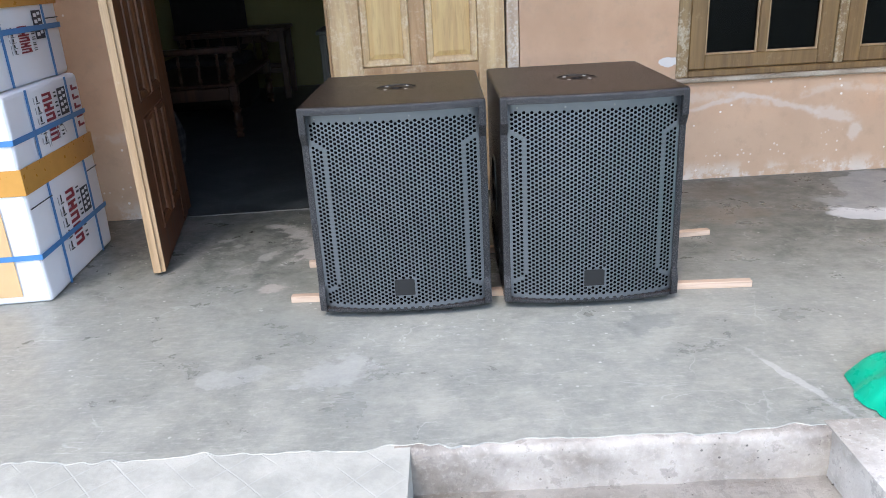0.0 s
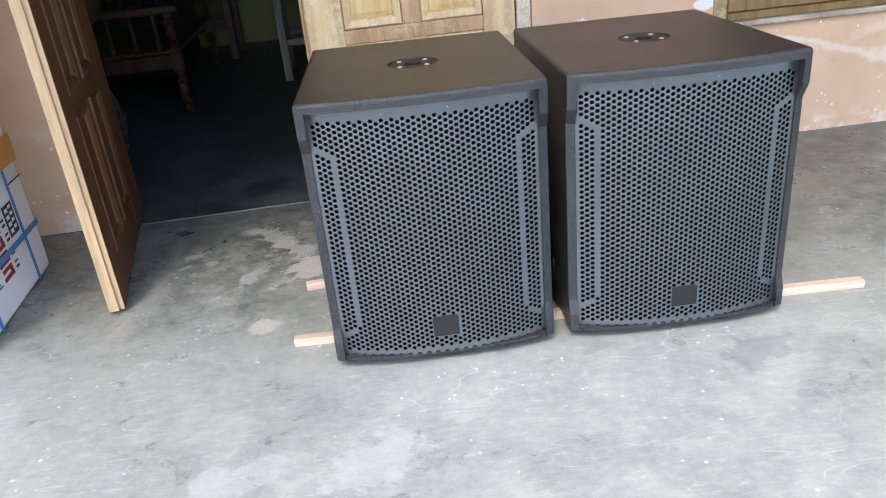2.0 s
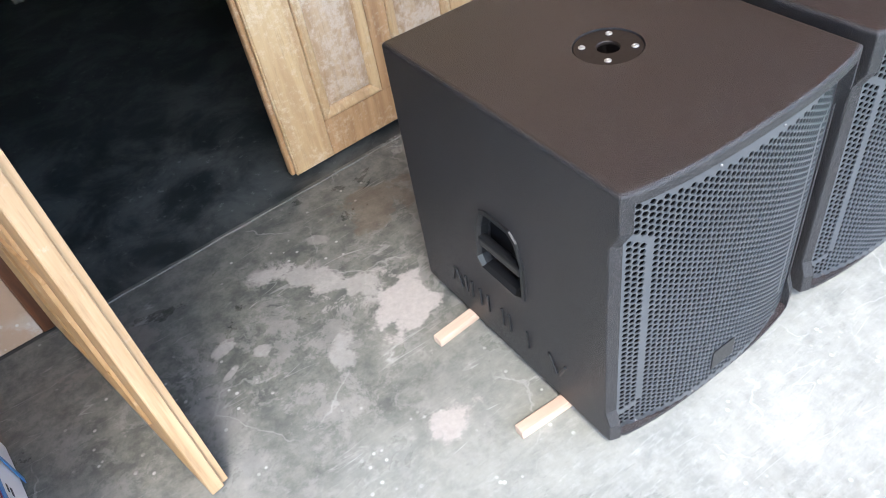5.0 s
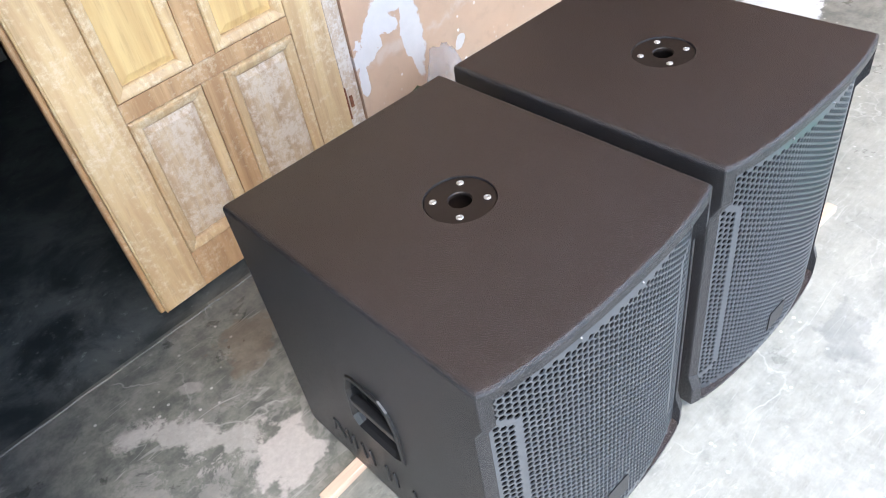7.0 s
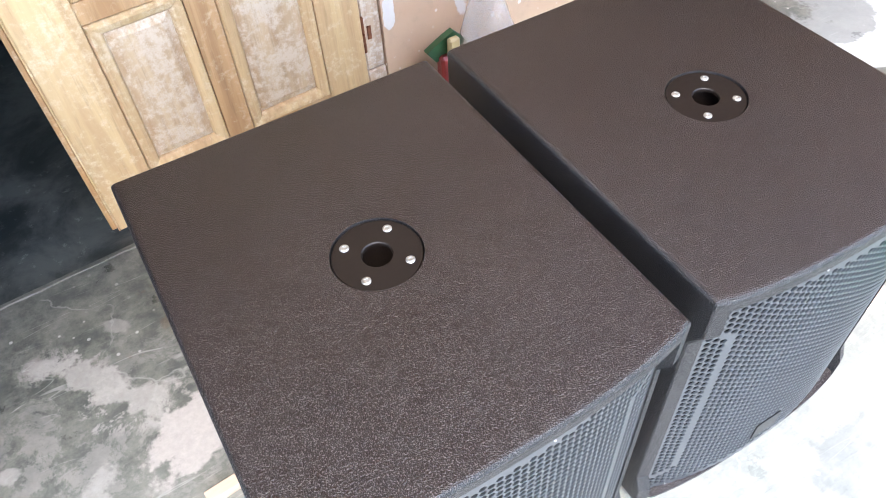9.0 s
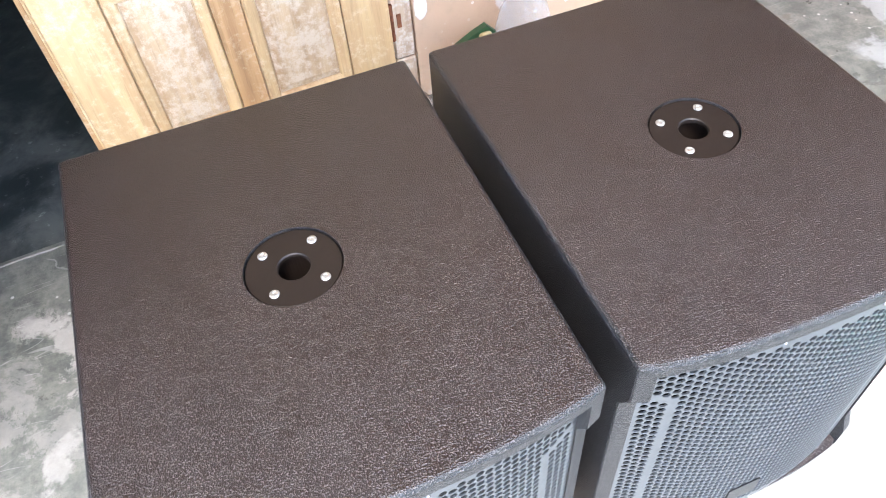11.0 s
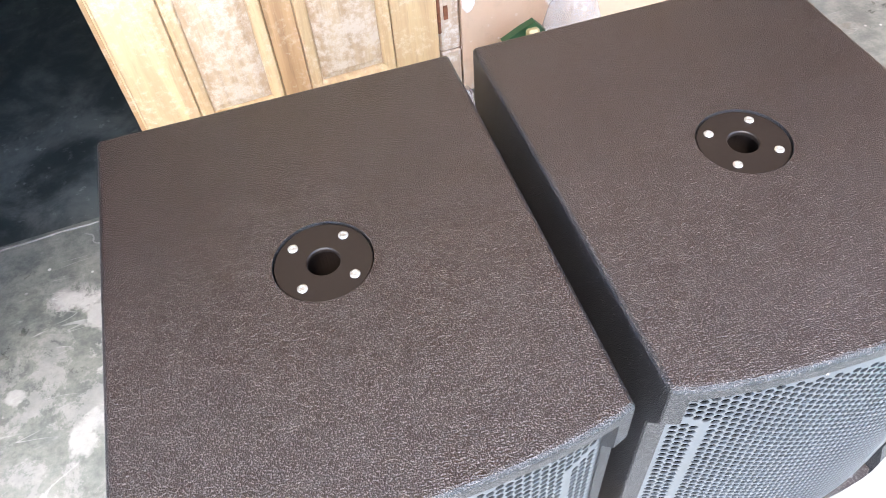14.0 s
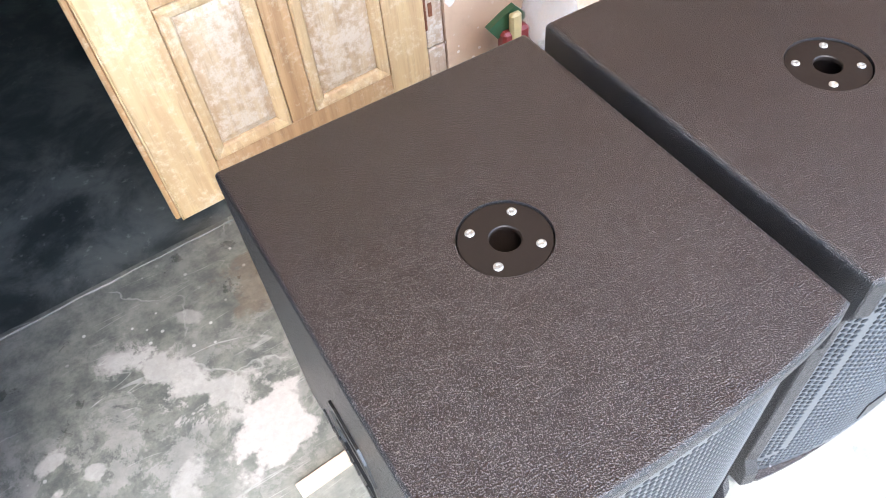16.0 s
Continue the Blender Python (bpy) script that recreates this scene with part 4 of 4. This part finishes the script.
def carton(at, height, tape_z, straps, **tags):
    """Local: front right bottom corner at the origin, depth along +y, width along -x."""
    W, D = 0.48, 0.614
    c = thing("carton", None, None, at, **tags)
    bm = box(-W, 0, 0, D, 0, height, 0.016, seg=3)
    bmesh.ops.subdivide_edges(bm, edges=[e for e in bm.edges if e.calc_length() > 0.2], cuts=5, use_grid_fill=True)
    for v in bm.verts:
        b = 0.006 * noise.noise(v.co * 6 + Vector((height * 9, 0, 0)))
        v.co.x += b if v.co.x > -0.05 else 0
        v.co.y += b if v.co.y < 0.05 else 0
    part("box_body", bm, CARTON, c, smooth=False)
    e = 0.006
    for z in straps:
        bm = bmesh.new()
        box(e - 0.001, e + 0.001, -e, D - 0.004, z - 0.009, z + 0.009, bm=bm)
        box(-W, e, -e - 0.001, -e + 0.001, z - 0.009, z + 0.009, bm=bm)
        part("strap", bm, STRAP, c, "blue plastic strap")
    for y in (0.16, 0.49):
        part("strap", box(e - 0.002, e, y - 0.007, y + 0.007, 0.004, height - 0.004), STRAP, c, "blue plastic strap")
    part("strap", box(-0.42, -0.405, -e - 0.002, -e, 0.004, height - 0.004), STRAP, c, "blue plastic strap")
    t0, t1 = tape_z
    bm = bmesh.new()
    box(e - 0.0005, e + 0.0005, -e, D + 0.003, t0, t1, bm=bm)
    box(-W, e, -e - 0.0005, -e + 0.0005, t0, t1, bm=bm)
    part("tape", bm, TAPE, c, "band of brown packing tape")
    part("tan_panel", box(-W + 0.01, -0.09, -e + 0.001, -e + 0.003, 0.03, min(t0, height) - 0.02), TAN, c, "bare brown carton panel")
    part("flap_seam", box(e - 0.001, e + 0.0004, 0.0, 0.17, t0 - 0.05, t0 - 0.046), INK, c)
    part("flap_seam", box(e - 0.001, e + 0.0004, 0.50, D - 0.01, t0 - 0.05, t0 - 0.046), INK, c)

    def bar(name, y0, y1, z0, z1, mat):
        up = 0.0006 if name == "crest_field" else 0.0
        part(name, box(e - 0.0022, e - 0.0012 + up, y0, y1, z0, z1), mat, c)
    # print as plain bars: five maroon blocks, a line of small black ones and a dark crest
    for zlow, hi in ((0.10, t0 - 0.06), (t1 + 0.03, height - 0.03)):
        n = 5
        st = (hi - zlow) / n
        if st < 0.01:
            continue
        for k in range(n):
            z0 = zlow + k * st
            # one heavy block shape each: two stems tied by a bar, in turn open and closed
            bar("print_bar", 0.272, 0.348, z0 + 0.06 * st, z0 + 0.34 * st, MAROON)
            bar("print_bar", 0.276, 0.344, z0 + 0.62 * st, z0 + 0.86 * st, MAROON)
            tie = (0.300, 0.322) if k % 2 else (0.328, 0.346)
            bar("print_bar", tie[0], tie[1], z0 + 0.34 * st, z0 + 0.62 * st, MAROON)
            bar("print_dash", 0.368, 0.390, z0 + 0.15 * st, z0 + 0.32 * st, INK)
            bar("print_dash", 0.368, 0.390, z0 + 0.55 * st, z0 + 0.68 * st, INK)
            bar("print_dash", 0.222, 0.250, z0 + 0.10 * st, z0 + 0.20 * st, INK)
            bar("print_dash", 0.228, 0.236, z0 + 0.30 * st, z0 + 0.85 * st, INK)
            bar("print_dash", 0.205, 0.209, z0 + 0.15 * st, z0 + 0.80 * st, PENCIL)
        mid = zlow + (hi - zlow) * 0.42
        bar("crest", 0.402, 0.472, mid, mid + 0.095, INK)
        for q in range(4):
            bar("crest_field", 0.412, 0.434, mid + 0.010 + q * 0.021, mid + 0.022 + q * 0.021, CARTON)
            bar("crest_field", 0.442, 0.462, mid + 0.016 + q * 0.021, mid + 0.026 + q * 0.021, CARTON)
        for k in range(5):
            if zlow > 0.3:
                bar("print_bar", 0.528, 0.585, zlow + k * st + 0.15 * st, zlow + k * st + 0.40 * st, MAROON)
                bar("print_bar", 0.528, 0.545, zlow + k * st + 0.40 * st, zlow + k * st + 0.75 * st, MAROON)
    for y, z, turn in ((0.24, t1 + 0.05, 12), (0.265, t1 + 0.05, -12), (0.33, t1 + 0.06, 10), (0.35, t1 + 0.06, -14), (0.39, t1 + 0.065, 30)):
        bm = box(e - 0.0004, e + 0.0006, -0.0015, 0.0015, -0.03, 0.03, m=Matrix.Translation((0, y, z)) @ Matrix.Rotation(radians(turn), 4, "X"))
        part("pen_stroke", bm, PENCIL, c)
    return c


BOXROT = math.degrees(math.atan2(0.052, 0.612))
carton(pose(-1.209, 0.238, 0, 0, 0, BOXROT), 0.69, (0.375, 0.46), (0.165, 0.545), label="white printed carton with blue straps and brown tape", category="carton", group="stacked cartons")
carton(pose(-1.234, 0.224, 0.692, 0, 0, BOXROT - 1), 0.66, (0.25, 0.36), (0.175, 0.5), label="upper white printed carton with blue straps, on another carton", category="carton", group="stacked cartons")

# ---- inside the room ----


def turned(h, r):
    return tuple((r * k, h * z) for k, z in ((0.75, 0), (0.8, 0.1), (0.5, 0.16), (1.0, 0.24), (0.6, 0.32), (0.9, 0.5), (0.6, 0.68), (1.0, 0.76), (0.5, 0.86), (0.8, 0.92), (0.8, 1.0)))


def settee(at, w, d, arm, **tags):
    s = thing("settee", None, None, at, **tags)
    for x in (0.03, w - 0.03):
        for y in (0.03, d - 0.03):
            part("leg", lathe(turned(0.24, 0.034), 14, m=pose(x, y, 0)), CARVED, s)
            bm = box(x - 0.03, x + 0.03, y - 0.03, y + 0.03, 0.24, 0.34, 0.005)
            lathe(turned(arm - 0.36, 0.032), 14, bm, pose(x, y, 0.34))
            part("post", bm, CARVED, s)
    for y in (0.03, d - 0.03):
        part("seat_rail", box(0.06, w - 0.06, y - 0.014, y + 0.014, 0.25, 0.33, 0.004), CARVED, s)
        part("arm_rail", box(-0.03, w + 0.03, y - 0.035, y + 0.035, arm - 0.02, arm + 0.02, 0.012, seg=2), CARVED, s)
        for k in range(5):
            part("spindle", lathe(turned(arm - 0.36, 0.014), 10, m=pose(0.11 + k * (w - 0.22) / 4, y, 0.335)), CARVED, s)
    part("seat", box(0.0, w, 0.01, d - 0.01, 0.335, 0.355, 0.006), CARVED, s)
    return s


settee(pose(-1.93, 2.82, 0, 0, 0, 4), 0.72, 1.5, 0.57, label="dark carved wooden settee with turned spindles", category="settee")


def small_table(at, w, d, h, mat, **tags):
    t = thing("table", None, None, at, **tags)
    part("tabletop", box(-0.02, w + 0.02, -0.02, d + 0.02, h - 0.03, h, 0.006), mat, t)
    for x in (0, w - 0.05):
        for y in (0, d - 0.05):
            part("leg", box(x, x + 0.05, y, y + 0.05, 0, h - 0.03, 0.004), mat, t)
    for y in (0.01, d - 0.035):
        part("apron_rail", box(0.05, w - 0.05, y, y + 0.025, h - 0.12, h - 0.03, 0.003), mat, t)
        part("stretcher", box(0.05, w - 0.05, y, y + 0.025, 0.22, 0.26, 0.003), mat, t)
    return t


small_table(pose(-0.73, 3.42, 0, 0, 0, 3), 0.7, 0.5, 0.62, GREY_WOOD, label="greyed wooden side table with plain square legs", category="table")
small_table(pose(-1.95, 4.45, 0, 0, 0, 3), 0.75, 0.45, 0.6, CARVED, label="dark wooden low table before the far wall", category="table")


def lump(size, seed, rough=0.12, n=20, squash=1.0):
    bm = bmesh.new()
    bmesh.ops.create_icosphere(bm, subdivisions=4, radius=1)
    for v in bm.verts:
        f = 1 + rough * noise.noise(v.co * 1.8 + Vector((seed, 0, 0))) * 2 + rough * 0.5 * noise.noise(v.co * 5 + Vector((0, seed, 0)))
        v.co = Vector((v.co.x * size[0] * f, v.co.y * size[1] * f, max(0, (v.co.z * squash * f + 0.8) * size[2] / 1.8)))
    return bm


thing("sack", lump((0.13, 0.13, 0.36), 3.0, 0.08), PLAID, pose(-1.47, 2.1, 0), True, label="checked woven plastic sack on the dark floor", category="sack")
chair = thing("armchair", None, None, pose(-2.1, 4.0, 0, 0, 0, 5), label="dark armchair covered with black cloth", category="chair")
part("seat", box(0, 0.65, 0, 0.6, 0.0, 0.42, 0.05, seg=3), BLACKCLOTH, chair)
part("backrest", box(0.02, 0.63, 0.42, 0.62, 0.42, 0.98, 0.09, seg=4), BLACKCLOTH, chair)
bm = bmesh.new()
cols = []
for i in range(41):
    x = i / 40 * 0.42
    y = 0.03 * math.sin(i * 1.25) + 0.01 * math.sin(i * 0.6)
    cols.append([bm.verts.new((x, y + t, z)) for t, z in ((0, 0.55), (0, 1.9), (0.006, 1.9), (0.006, 0.55))])
for a, b in zip(cols, cols[1:]):
    for k in range(4):
        bm.faces.new((a[k], a[(k + 1) % 4], b[(k + 1) % 4], b[k]))
thing("curtain", bm, CURTAIN, pose(-2.35, 5.15, 0, 0, 0, 3), True, label="blue-grey cloth curtain hanging on the far wall", category="curtain")

# ---- small things behind the subwoofers and on the ledge ----


def crumpled(rx, ry, height, seed, nr=26, na=90):
    """A heap of folded sheet: a dome with creases and a scalloped rim that touches the floor."""
    bm = bmesh.new()
    rings = []
    for i in range(nr + 1):
        f = i / nr
        ring = []
        for k in range(na):
            a = 2 * math.pi * k / na
            d = Vector((math.cos(a), math.sin(a), 0))
            rim = 1 + 0.09 * noise.noise(d * 2.2 + Vector((seed, 0, 0))) + 0.045 * noise.noise(d * 7 + Vector((0, seed, 0)))
            p = Vector((d.x * f * rx * rim, d.y * f * ry * rim, 0))
            fold = abs(noise.noise(p * 9 + Vector((seed, 3, 0)))) - 0.3 * abs(noise.noise(p * 24 + Vector((0, seed, 7))))
            z = height * (1 - f ** 3.2) * (0.72 + 0.55 * fold) + 0.006 * (1 - f)
            ring.append(bm.verts.new((p.x, p.y, max(0.0, z))))
        rings.append(ring)
    for a, b in zip(rings, rings[1:]):
        for k in range(na):
            bm.faces.new((a[k], a[(k + 1) % na], b[(k + 1) % na], b[k]))
    bmesh.ops.remove_doubles(bm, verts=bm.verts, dist=0.0005)
    return bm


thing("plastic_sheet", crumpled(0.31, 0.22, 0.15, 2.0), GREEN, pose(1.37, -0.57, 0.003, 0, 0, 8), True, label="crumpled bright green plastic sheet on the porch edge", category="plastic sheet")
thing("plastic_bag", lump((0.072, 0.06, 0.32), 7.0, 0.16), BAGWHITE, pose(0.757, 1.20, 0), False, label="crumpled whitish plastic bag leaning on the pink wall", category="plastic bag")
thing("plastic_bag", lump((0.05, 0.06, 0.11), 11.0, 0.15), BAGWHITE, pose(0.435, 1.17, 0), True, label="small grey-white plastic bundle by the door frame", category="plastic bag")
packet = thing("packet", None, None, pose(0.65, 1.175, 0, 0, 0, 0), label="green and yellow wrapper with a red label", category="packet")
part("wrapper", prism(((-0.080, 0.188), (-0.052, 0.150), (0.034, 0.178), (0.036, 0.196), (0.005, 0.228), (-0.03, 0.214)), 0.02, lambda u, v, w: (u, 0.05 - w, v)), LEAF, packet, "green leaf-like wrapper")
part("neck", box(-0.022, 0.012, 0.006, 0.028, 0.08, 0.219, 0.006), YELLOW, packet, "pale yellow folded neck")
part("label", box(-0.045, 0.04, 0.010, 0.048, 0.0, 0.168, 0.008), REDLABEL, packet, "dark red printed label")

bottle = thing("bottle", None, None, pose(0.525, 1.16, 0), label="small brown bottle with a green label on the floor", category="bottle")
part("glass_body", lathe(((0.020, 0.0), (0.022, 0.004), (0.022, 0.085), (0.016, 0.105), (0.009, 0.118), (0.009, 0.135)), 20), PLASTIC_BROWN, bottle, smooth=True)
part("label", lathe(((0.0222, 0.03), (0.0226, 0.031), (0.0226, 0.078), (0.0222, 0.079)), 20), LABEL_GREEN, bottle, "bright green paper label")
part("cap", lathe(((0.011, 0.132), (0.0115, 0.134), (0.0115, 0.148), (0.010, 0.150)), 16), INK, bottle)
